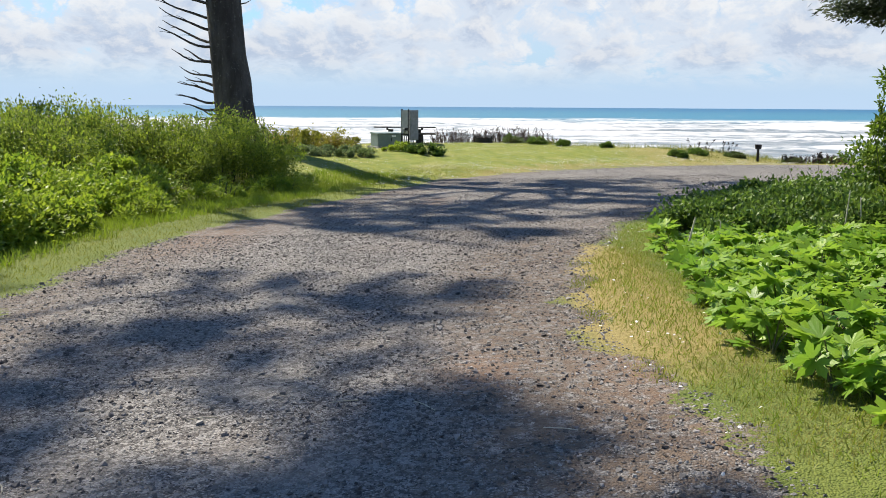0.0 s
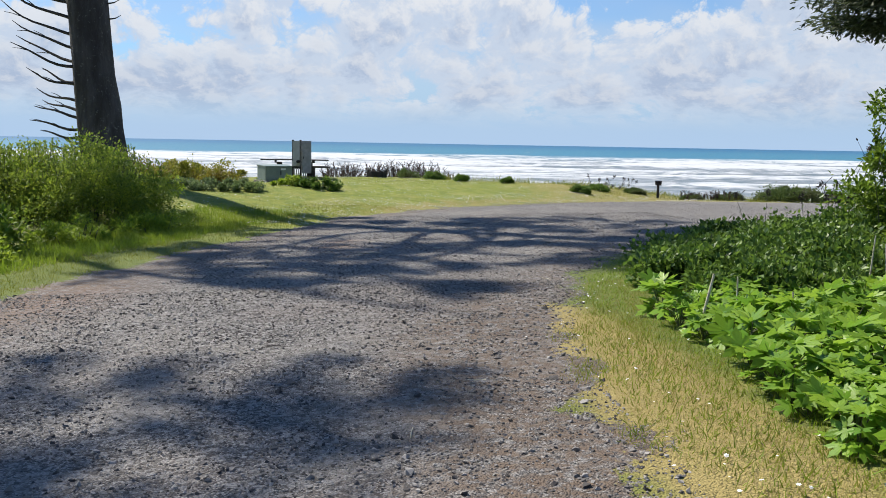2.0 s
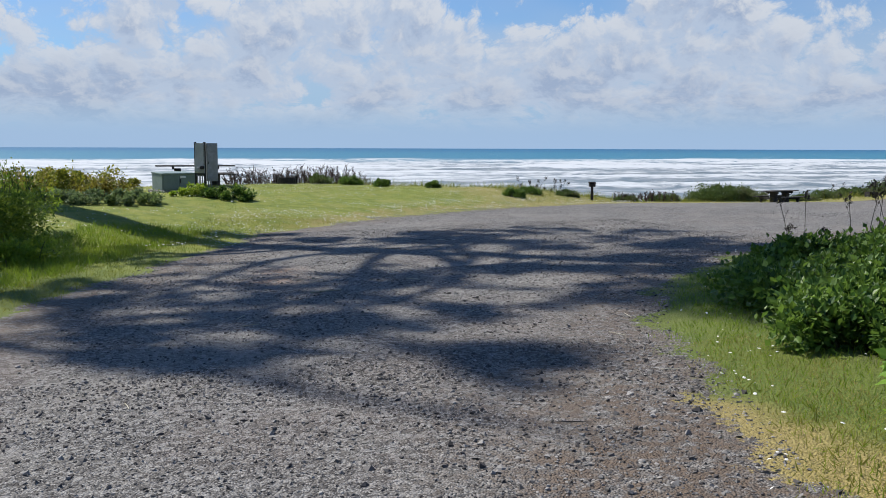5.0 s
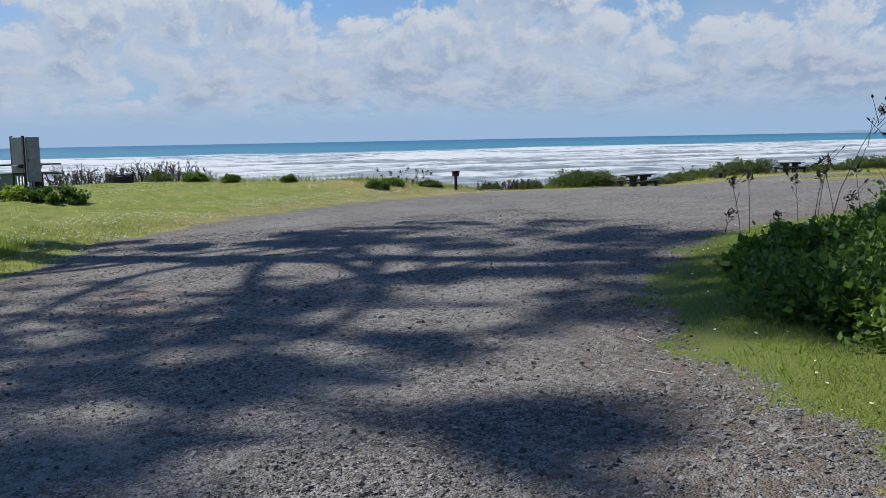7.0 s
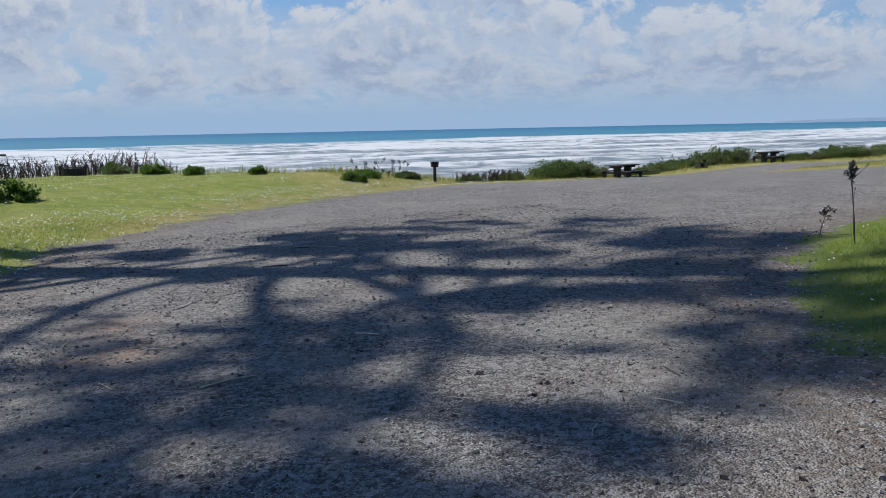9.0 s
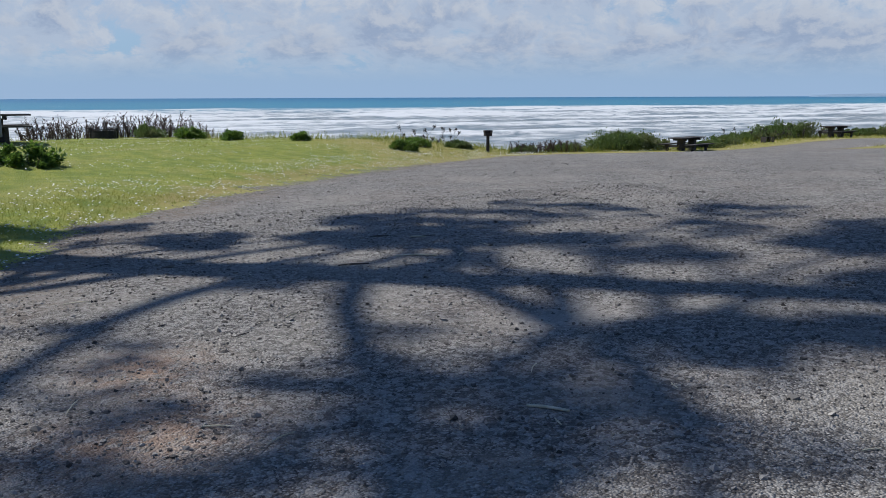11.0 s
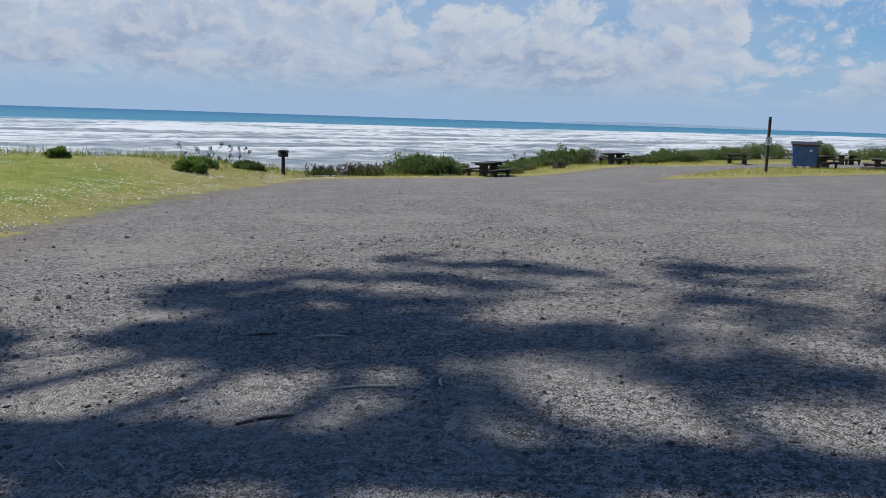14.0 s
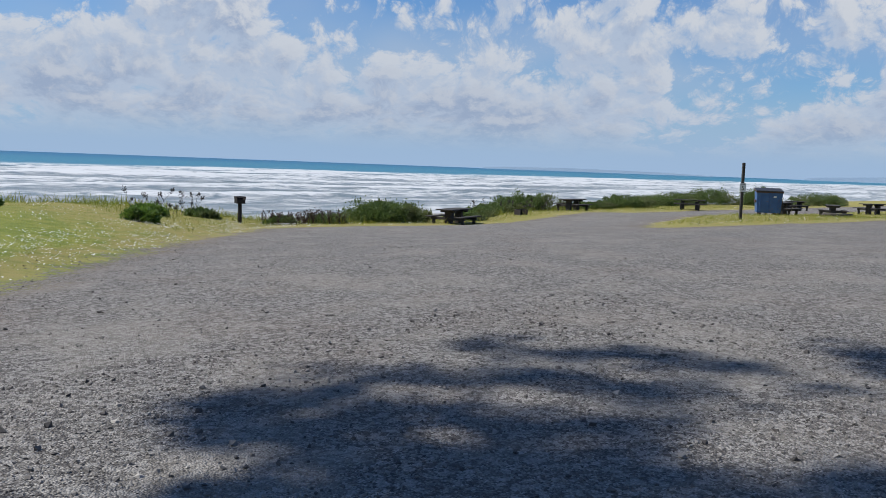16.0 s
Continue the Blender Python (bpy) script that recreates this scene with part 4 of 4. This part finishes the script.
def cane(x, y, h, lean, r=0.016):
    z = land_at(x, y)
    ob = thing("dry_cane", pose(x, y, z), "pale dead hollow stalk leaning in the leaves", "dry stalk", "dead canes")
    t = np.linspace(0, 1, 5)
    V, F = tubes([(np.stack([lean[0] * t, lean[1] * t, h * t - 0.04], axis=1), r * (1 - 0.35 * t))], 7)
    np_part("stem", V, F, M_STRAW, ob, smooth=True)


for x, y, h, lx, ly in [(2.85, 10.2, 0.55, 0.12, 0), (3.4, 10.6, 0.46, 0.0, 0.02), (3.75, 10.2, 0.36, -0.03, 0), (5.3, 11.5, 0.7, 0.05, 0), (5.6, 11.6, 0.6, -0.06, 0)]:
    cane(x, y, h, (lx, ly), 0.016 if lx > 0.1 else 0.011)


def parsnip_plant(seed):
    """One cow parsnip: hollow stalks, each with a three-fingered spread of lobed leaves."""
    rnd = np.random.default_rng(seed)
    ob = thing("cow_parsnip", pose(0, 0, 0), "cow parsnip with large lobed bright green leaves", "plant", "cow parsnips")
    lines, P, D, S, R = [], [], [], [], []
    for i in range(9):
        a = i * 2.4 + rnd.uniform(-0.4, 0.4)
        ln, h = rnd.uniform(0.08, 0.36), rnd.uniform(0.14, 0.52)
        t = np.linspace(0, 1, 5)
        L = np.stack([math.cos(a) * ln * t ** 1.4, math.sin(a) * ln * t ** 1.4, h * t], axis=1)
        lines.append((L, 0.010 * (1 - 0.5 * t)))
        for k in (-1, 0, 1):
            b = a + k * 1.15
            P.append(L[-1]), D.append((math.cos(b), math.sin(b), rnd.uniform(-0.55, 0.60)))
            S.append(rnd.uniform(0.20, 0.30) * (1.15 if k == 0 else 0.9)), R.append(rnd.normal(0, 0.55))
    V, F = tubes(lines, 5)
    tagged(np_part("stalk", V, F, M_STEM, ob), kind="stuff")
    V, F = scatter(PARSNIP_V, PARSNIP_F, np.array(P), np.array(S), frames_of(np.array(D), np.array(R)))
    tagged(np_part("foliage", V, F, M_PARSNIP, ob), kind="stuff")
    return ob


def parsnip_bed():
    rnd = np.random.default_rng(140)
    kinds = [parsnip_plant(141 + i) for i in range(5)]
    spots = []
    for _ in range(16000):
        x, y = rnd.uniform(2.0, 6.9), rnd.uniform(2.2, 11.2)
        edge = float(np.interp(y, [2, 4.7, 5.5, 7.3, 9.0, 10.6, 12.0, 13.5, 15, 18.5], [2.75, 2.6, 2.45, 2.4, 2.75, 2.8, 3.2, 3.9, 4.9, 7.2]))
        gap = 0.25
        if x < edge - 0.1 or (y > 11.6 and rnd.uniform() < 0.5):
            continue
        if all((x - a) ** 2 + (y - b) ** 2 > gap * gap for a, b in spots):
            spots.append((x, y))
        if len(spots) >= 400:
            break
    for i, (x, y) in enumerate(spots):
        m = pose(x, y, land_at(x, y) - 0.02, rnd.normal(0, 5), rnd.normal(0, 5), rnd.uniform(0, 360))
        s = rnd.uniform(0.62, 0.95) * (0.75 if i % 7 == 0 else 1)
        m = m @ Matrix.Scale(s, 4)
        if i < len(kinds):
            kinds[i].matrix_world = m
        else:
            copy_thing(kinds[i % len(kinds)], m)


parsnip_bed()

# ---- turf, flowers and stones ----


def blades(name, label, n, region, test, size, mat, seed, lean=0.45):
    rnd = np.random.default_rng(seed)
    x0, x1, y0, y1 = region
    X, Y = rnd.uniform(x0, x1, n), rnd.uniform(y0, y1, n)
    ok = test(X, Y, rnd)
    X, Y = X[ok], Y[ok]
    P = np.stack([X, Y, land(X, Y) - 0.01], axis=1)
    D = rnd.normal(0, lean, (len(X), 3)) + np.array([0, 0, 1.0])
    D[:, 2] = np.abs(D[:, 2])
    S = size * rnd.uniform(0.5, 1.35, len(X))
    W = rnd.uniform(0.8, 1.6, len(X)) * size * (0.12 / size) ** 0.35
    V, F = scatter(BLADE_V, BLADE_F, P, np.stack([W * 1.1, S, S], axis=1), frames_of(D, rnd.uniform(0, 6.28, len(X))))
    ob = np_part(name, V, F, mat)
    return tagged(ob, label, "grass", kind="stuff")


def near_edge(lo, hi):
    def test(X, Y, rnd):
        g = -gravel_in(X, Y) + 0.2 * waves2d(X, Y, 11, 1.6)
        return (g > lo + rnd.exponential(0.12, len(X))) & (g < hi) & (Y < bluff_line(X) + 1.5)
    return test


blades("grass", "dry yellow grass on the verge of the drive", 70000, (1.0, 3.4, 4.2, 13.5), near_edge(0.0, 1.0), 0.035, M_DRYBLADE, 151, 0.7)
blades("grass", "fresh green grass beside the parsnip bed", 120000, (1.2, 9.5, 1.8, 20.5), near_edge(0.1, 2.4), 0.06, M_LUSH, 152, 0.6)
blades("grass", "short trodden grass along the drive", 110000, (-6.6, 2.5, 4, 31), near_edge(0.0, 1.7), 0.07, M_BLADE, 156, 0.7)
blades("grass", "lush long grass along the hedge", 90000, (-7.5, 0.5, 4, 28), near_edge(0.9, 3.4), 0.15, M_LUSH, 153, 0.5)
blades("grass", "short mown lawn grass", 90000, (-9, 20, 24, 54), near_edge(0.05, 30), 0.06, M_BLADE, 154, 0.7)
blades("grass", "rough grass along the bluff and on the island", 70000, (12, 75, 34, 64), near_edge(0.2, 14), 0.14, M_BLADE, 155, 0.6)


def along_bluff(X, Y, rnd):
    back = bluff_line(X) - Y
    return (back > -2.0) & (back < 0.3 + rnd.exponential(0.7, len(X)) * (1 + 0.6 * waves2d(X, Y, 33, 3.0)))


blades("grass", "ragged tall grass fringing the bluff", 60000, (-14, 62, 47, 64), along_bluff, 0.34, M_BLADE, 157, 0.5)


def daisies():
    rnd = np.random.default_rng(161)
    tv = [(0, 0, 0.25)] + [(math.cos(a) * (1 if i % 2 else 0.72), math.sin(a) * (1 if i % 2 else 0.72), 0.0) for i, a in enumerate(np.linspace(0, 6.283, 12, endpoint=False))]
    tf = [(0, i, i % 12 + 1) for i in range(1, 13)]
    X = np.concatenate([rnd.uniform(-8, 20, 60000), rnd.uniform(1.2, 9, 6000), rnd.uniform(20, 75, 26000)])
    Y = np.concatenate([rnd.uniform(25, 52, 60000), rnd.uniform(3, 20.5, 6000), rnd.uniform(34, 58, 26000)])
    g = -gravel_in(X, Y) + 0.35 * waves2d(X, Y, 11, 1.6)
    patch = smooth(waves2d(X, Y, 163, 2.4), -0.3, 0.9)
    dens = np.where(Y < 21, np.exp(-((g - 0.30) / 0.45) ** 2) * 0.5 * (0.2 + patch), np.exp(-((g - 0.3) / 1.5) ** 2) * 0.95 * (0.25 + patch) + 0.26 * patch)
    dens = np.where((X > 20), np.exp(-((g - 0.8) / 2.0) ** 2) * 0.5 * (0.3 + patch), dens)
    ok = (g > -0.35) & (rnd.uniform(0, 1, len(X)) < dens) & (Y < bluff_line(X)) & ((X > 1) | (Y > 24))
    X, Y = X[ok], Y[ok]
    P = np.stack([X, Y, land(X, Y) + 0.035 + rnd.uniform(0, 0.03, len(X))], axis=1)
    R = frames_of(rnd.normal(0, 1, (len(X), 3)) * [1, 1, 0.2], rnd.normal(0, 0.3, len(X)))
    V, F = scatter(tv, tf, P, rnd.uniform(0.010, 0.019, len(X)) * np.where(Y > 25, 1.15, 0.85), R)
    tagged(np_part("daisies", V, F, M_PETAL), "small white daisies dotted over the turf", "flowers", kind="stuff")


daisies()


def gravel(label, n_near, n_mid, n_far, median, spread, top, flat, seed):
    """Loose stones strewn over the drive and the lot, fewer further off."""
    rnd = np.random.default_rng(seed)
    X = np.concatenate([rnd.uniform(-4.8, 2.6, n_near), rnd.uniform(-2.5, 9, n_mid), rnd.uniform(-2, 14, n_far)])
    Y = np.concatenate([rnd.uniform(2.5, 14, n_near), rnd.uniform(13, 28, n_mid), rnd.uniform(25, 42, n_far)])
    ok = (gravel_in(X, Y) > -0.15) & (rnd.uniform(0, 1, len(X)) < 0.62 + 0.38 * waves2d(X, Y, seed + 5, 1.3))
    X, Y = X[ok], Y[ok]
    n = len(X)
    S = np.clip(rnd.lognormal(math.log(median), spread, n), 0.004, top)
    P = np.stack([X, Y, land(X, Y) + S * 0.2], axis=1)
    R = frames_of(rnd.normal(0, 1, (n, 3)), rnd.uniform(0, 6.28, n))
    V, F = scatter(OCTA_V, OCTA_F, P, S[:, None] * rnd.uniform(0.7, 1.3, (n, 3)), R)
    low = np.repeat(P[:, 2], 6)
    V[:, 2] = low + (V[:, 2] - low) * flat
    V += rnd.normal(0, 1, V.shape) * np.repeat(S, 6)[:, None] * 0.12
    tagged(np_part("gravel", V, F, M_STONE), label, "gravel", kind="stuff")


gravel("loose grey gravel stones on the drive", 80000, 76000, 16000, 0.0085, 0.40, 0.024, 0.65, 171)
gravel("larger dark stones lying on the gravel", 5000, 4200, 1500, 0.016, 0.30, 0.042, 0.8, 172)


def twigs():
    rnd = np.random.default_rng(181)
    near = [(2.9, 23.12, 0.40, 2.6), (1.6, 18.6, 0.22, 2.2), (3.4, 24.2, 0.2, 2.4), (2.2, 23.0, 0.3, 2.9), (0.35, 17.9, 0.4, 0.2), (3.3, 22.9, 0.16, 0.9), (3.1, 24.6, 0.22, 2.5)]
    spots = near + [(rnd.uniform(-3.5, 3.8), rnd.uniform(3, 25), rnd.uniform(0.08, 0.26), rnd.uniform(0, 3.1)) for _ in range(70)]
    for i, (x, y, ln, a) in enumerate(spots):
        if i >= len(near) and gravel_in(np.array([x]), np.array([y]))[0] < 0.2:
            continue
        t = np.linspace(-0.5, 0.5, 5)
        px, py = math.cos(a) * t * ln, math.sin(a) * t * ln + 0.05 * ln * np.cos(t * 5)
        zs = land(x + px, y + py) + 0.008
        ob = thing("twig", pose(x, y, float(zs[2])), "pale broken twig lying on the gravel", "twig", "fallen twigs")
        V, F = tubes([(np.stack([px, py, zs - zs[2]], axis=1), 0.0075 * (1 - 0.5 * np.abs(t)) * (1.2 if i < len(near) else 0.55))], 5)
        np_part("stick", V, F, M_STRAW if i % 3 or i < 2 else M_TWIG, ob, smooth=True)


twigs()

# ---- furniture of the picnic ground ----


def picnic_table(m, ln=2.25):
    ob = thing("picnic_table", m, "dark weathered wooden picnic table with fixed benches", "picnic table", "picnic tables")
    for i in range(5):
        part("top_plank", block(ln, 0.14, 0.045, (0, -0.30 + 0.15 * i, 0.735)), M_WOOD, ob)
    for s in (-1, 1):
        for k in (0, 1):
            part("seat_plank", block(ln, 0.135, 0.045, (0, s * (0.62 + 0.145 * k), 0.435)), M_WOOD, ob)
    for s in (-1, 1):
        x = s * ln * 0.28
        part("bench_beam", block(0.09, 1.56, 0.12, (x, 0, 0.355)), M_WOOD, ob)
        part("top_beam", block(0.09, 0.70, 0.10, (x, 0, 0.66)), M_WOOD, ob)
        part("pedestal", block(0.24, 0.32, 0.64, (x * 0.8, 0, 0.32), bevel=0.02), M_WOOD, ob)
        for b in (-1, 1):
            part("leg", block(0.10, 0.12, 0.36, (x, b * 0.66, 0.16)), M_WOOD, ob)
    return ob


TABLES = [(28.0, 48.2, 20), (46.0, 55.2, 8), (60.6, 55.2, -58), (70.5, 51.5, -20), (57.6, 43.6, 25), (66.5, 44.2, -15), (49.6, 43.4, 5)]
first_table = None
for x, y, a in TABLES:
    m = pose(x, y, land_at(x, y) - (0.13 if y > 47 and x < 30 else 0.01), 0, 0, a)
    first_table = picnic_table(m) if first_table is None else copy_thing(first_table, m) and first_table


picnic_table(pose(-1.66, 42.1, land_at(-1.66, 42.1) - 0.01, 0, 0, 3), 2.9)


def meter_board(x, y, a):
    ob = thing("meter_board", pose(x, y, land_at(x, y), 0, 0, a), "grey electric meter board on posts beside a bramble", "meter board")
    for px, py in ((-0.30, 0.22), (-0.04, -0.08)):
        part("post", block(0.07, 0.08, 1.68, (px, py, 0.79)), M_WOOD, ob)
    panel = part("panel", block(0.44, 0.03, 0.92, (-0.19, 0.05, 1.14), (0, 0, -50)), M_GREYPAINT, ob, "pale grey enamelled panel")
    part("outlet_box", block(0.16, 0.09, 0.15, (-0.25, -0.02, 0.80), (0, 0, -50), 0.012), M_GREYPAINT, panel)
    cab = part("cabinet", block(0.34, 0.14, 1.16, (0.17, 0.0, 1.02), (0, 0, 14), 0.015), M_ZINC, ob, "dull grey steel cabinet")
    part("cabinet_door", block(0.30, 0.012, 1.06, (0.188, -0.072, 1.02), (0, 0, 14), 0.004), M_ZINC, cab)
    part("latch", block(0.02, 0.03, 0.08, (0.06, -0.115, 1.0), (0, 0, 14), 0.004), M_STEEL, cab)
    part("meter", rod(0.06, 0.05, 0.08, (-0.10, -0.10, 0.86), (90, 0, -50), 16), M_STEEL, ob, "dark round electric meter")
    part("cross_rail", block(0.42, 0.05, 0.09, (-0.16, 0.02, 0.64), (0, 0, -50)), M_WOOD, ob)
    for px, py in ((-0.26, 0.08), (-0.19, 0.0), (-0.12, -0.08), (0.06, -0.06), (0.14, -0.04)):
        part("conduit", rod(0.022, 0.022, 0.66, (px, py, -0.03)), M_ZINC, ob)


meter_board(-1.2, 35.3, 3)


def utility_box(x, y, a):
    ob = thing("utility_box", pose(x, y, land_at(x, y), 0, 0, a), "green steel transformer box on a concrete pad", "utility box")
    part("pad", block(1.45, 1.15, 0.12, (0, 0, 0.04), bevel=0.02), M_STONE, ob)
    body = part("body", block(1.2, 0.95, 0.56, (0, 0, 0.37), bevel=0.025), M_GREENBOX, ob)
    part("lid", block(1.25, 1.0, 0.06, (0, 0, 0.67), (2, 0, 0), 0.02), M_GREENBOX, ob)
    part("door", block(0.55, 0.02, 0.48, (-0.285, -0.48, 0.37)), M_GREENBOX, body)
    part("door", block(0.55, 0.02, 0.48, (0.285, -0.48, 0.37)), M_GREENBOX, body)
    part("warning_label", block(0.20, 0.006, 0.07, (0.14, -0.493, 0.55), bevel=0.001), M_WHITE, body)
    part("handle", block(0.03, 0.03, 0.14, (0.04, -0.50, 0.40)), M_STEEL, body)


utility_box(-2.35, 39.6, 24)


def fire_ring(x, y):
    ob = thing("fire_ring", pose(x, y, land_at(x, y), 0, 0, 5), "dark rusty steel campfire ring with a grate", "fire ring")
    bm = bmesh.new()
    bmesh.ops.create_cone(bm, cap_ends=False, segments=20, radius1=0.50, radius2=0.49, depth=0.32, matrix=pose(0, 0, 0.14))
    bmesh.ops.solidify(bm, geom=bm.faces[:], thickness=0.014)
    part("ring", bm, M_STEEL, ob)
    for s in (-1, 1):
        part("upright", block(0.10, 0.05, 0.44, (s * 0.50, 0, 0.21)), M_STEEL, ob)
    grate = part("grate_frame", joined(block(0.06, 0.04, 0.03, (-0.45, 0, 0.36)), block(0.96, 0.03, 0.03, (0, -0.25, 0.36)), block(0.96, 0.03, 0.03, (0, 0.25, 0.36)), block(0.06, 0.04, 0.03, (0.45, 0, 0.36))), M_STEEL, ob)
    for i in range(9):
        part("bar", block(0.016, 0.5, 0.016, (-0.40 + 0.10 * i, 0, 0.36), bevel=0.003), M_STEEL, grate)


fire_ring(2.6, 53.4)


def pedestal_grill(x, y):
    ob = thing("pedestal_grill", pose(x, y, land_at(x, y), 0, 0, -12), "black steel barbecue grill on a post at the bluff", "grill")
    part("post", rod(0.075, 0.065, 0.72, (0, 0, -0.05), sides=14), M_STEEL, ob)
    box = joined(block(0.30, 0.26, 0.02, (0, 0, 0.68)), block(0.30, 0.02, 0.24, (0, 0.12, 0.79)), block(0.02, 0.26, 0.24, (-0.14, 0, 0.79), (0, -8, 0)),
                 block(0.02, 0.26, 0.24, (0.14, 0, 0.79), (0, 8, 0)), block(0.28, 0.02, 0.12, (0, -0.12, 0.74)))
    fb = part("firebox", box, M_STEEL, ob)
    for i in range(6):
        part("bar", block(0.28, 0.012, 0.012, (0, -0.10 + 0.04 * i, 0.87), bevel=0.003), M_STEEL, fb)
    part("handle", rod(0.012, 0.012, 0.14, (0.10, -0.12, 0.88), (80, 0, 0)), M_STEEL, fb)


pedestal_grill(17.1, 47.8)


def bar_grate(x, y):
    ob = thing("fire_grate", pose(x, y, land_at(x, y)), "small dark steel fire grate in the grass", "fire grate")
    part("box", joined(block(0.6, 0.03, 0.3, (0, 0.2, 0.14)), block(0.03, 0.42, 0.3, (-0.29, 0, 0.14)), block(0.03, 0.42, 0.3, (0.29, 0, 0.14))), M_STEEL, ob)
    for i in range(6):
        part("bar", block(0.56, 0.014, 0.014, (0, -0.18 + 0.07 * i, 0.30), bevel=0.003), M_STEEL, ob)


bar_grate(36.6, 51.6)


def lettering(text, size, m, mat, parent, name):
    c = bpy.data.curves.new(name, "FONT")
    c.body, c.size, c.align_x, c.align_y, c.extrude = text, size, "CENTER", "CENTER", 0.002
    tmp = bpy.data.objects.new("tmp", c)
    me = bpy.data.meshes.new_from_object(tmp)
    bpy.data.objects.remove(tmp)
    me.materials.append(mat)
    ob = new(name, me)
    ob.parent = parent
    ob.matrix_local = m
    return ob


def sign_post(x, y):
    ob = thing("sign_post", pose(x, y, land_at(x, y), 0, 0, -44), "dark timber post with a small white number plate", "sign post")
    part("post", block(0.11, 0.11, 2.5, (0, 0, 1.15), bevel=0.012), M_WOOD, ob)
    plate = part("plate", block(0.27, 0.012, 0.36, (0, -0.064, 1.36), bevel=0.004), M_WHITE, ob, "white speed limit plate")
    lettering("5", 0.26, pose(0, -0.073, 1.33, 90, 0, 0), M_INK, plate, "numeral")
    part("word_bar", block(0.20, 0.004, 0.025, (0, -0.072, 1.50), bevel=0.001), M_INK, plate)


sign_post(36.1, 39.2)


def dumpster(x, y, a):
    ob = thing("dumpster", pose(x, y, land_at(x, y), 0, 0, a) @ Matrix.Scale(0.92, 4), "battered blue steel dumpster with black lids", "dumpster")
    bm = bmesh.new()
    w0, w1, d0, d1, z0, z1 = 0.64, 0.70, 0.46, 0.62, 0.14, 1.32
    vs = [bm.verts.new(p) for p in [(-w0, -d0, z0), (w0, -d0, z0), (w0, d0, z0), (-w0, d0, z0), (-w1, -d1, z1), (w1, -d1, z1), (w1, d1, z1 + 0.14), (-w1, d1, z1 + 0.14)]]
    for f in ((3, 2, 1, 0), (0, 1, 5, 4), (1, 2, 6, 5), (2, 3, 7, 6), (3, 0, 4, 7), (4, 5, 6, 7)):
        bm.faces.new([vs[i] for i in f])
    bmesh.ops.bevel(bm, geom=bm.edges[:], offset=0.02, segments=2, affect="EDGES")
    body = part("body", bm, M_BLUE, ob)
    for px in (-0.5, 0.0, 0.5):
        part("rib", block(0.05, 0.04, 1.12, (px, -0.555, 0.73), (7.7, 0, 0)), M_BLUE, body)
    for s in (-1, 1):
        part("lift_pocket", block(0.08, 0.7, 0.16, (s * 0.70, 0, 0.78), bevel=0.015), M_RUST, body)
        part("lid", block(0.72, 1.34, 0.06, (s * 0.365, 0, 1.44), (6.4, 0, 0), 0.02), M_LID, ob)
        part("skid", block(0.10, 0.95, 0.12, (s * 0.45, 0, 0.07)), M_RUST, ob)
    part("rim", joined(block(1.48, 0.05, 0.07, (0, -0.635, 1.31)), block(0.05, 1.26, 0.07, (-0.715, 0, 1.38), (6.4, 0, 0)), block(0.05, 1.26, 0.07, (0.715, 0, 1.38), (6.4, 0, 0))), M_RUST, body)
    part("notice", block(0.16, 0.006, 0.10, (0.28, -0.612, 1.05), (7.7, 0, 0), 0.001), M_WHITE, body, "small pale sticker")


dumpster(45.9, 42.5, -58)


def log(x, y, ln, a):
    ob = thing("log", pose(x, y, land_at(x, y) + 0.10, 0, 90, a), "grey driftwood log lying on the grass", "log")
    part("trunk", rod(0.13, 0.10, ln, (0, 0, -ln / 2), sides=12), M_TWIG, ob, smooth=True)


log(50.5, 40.6, 2.2, -20)
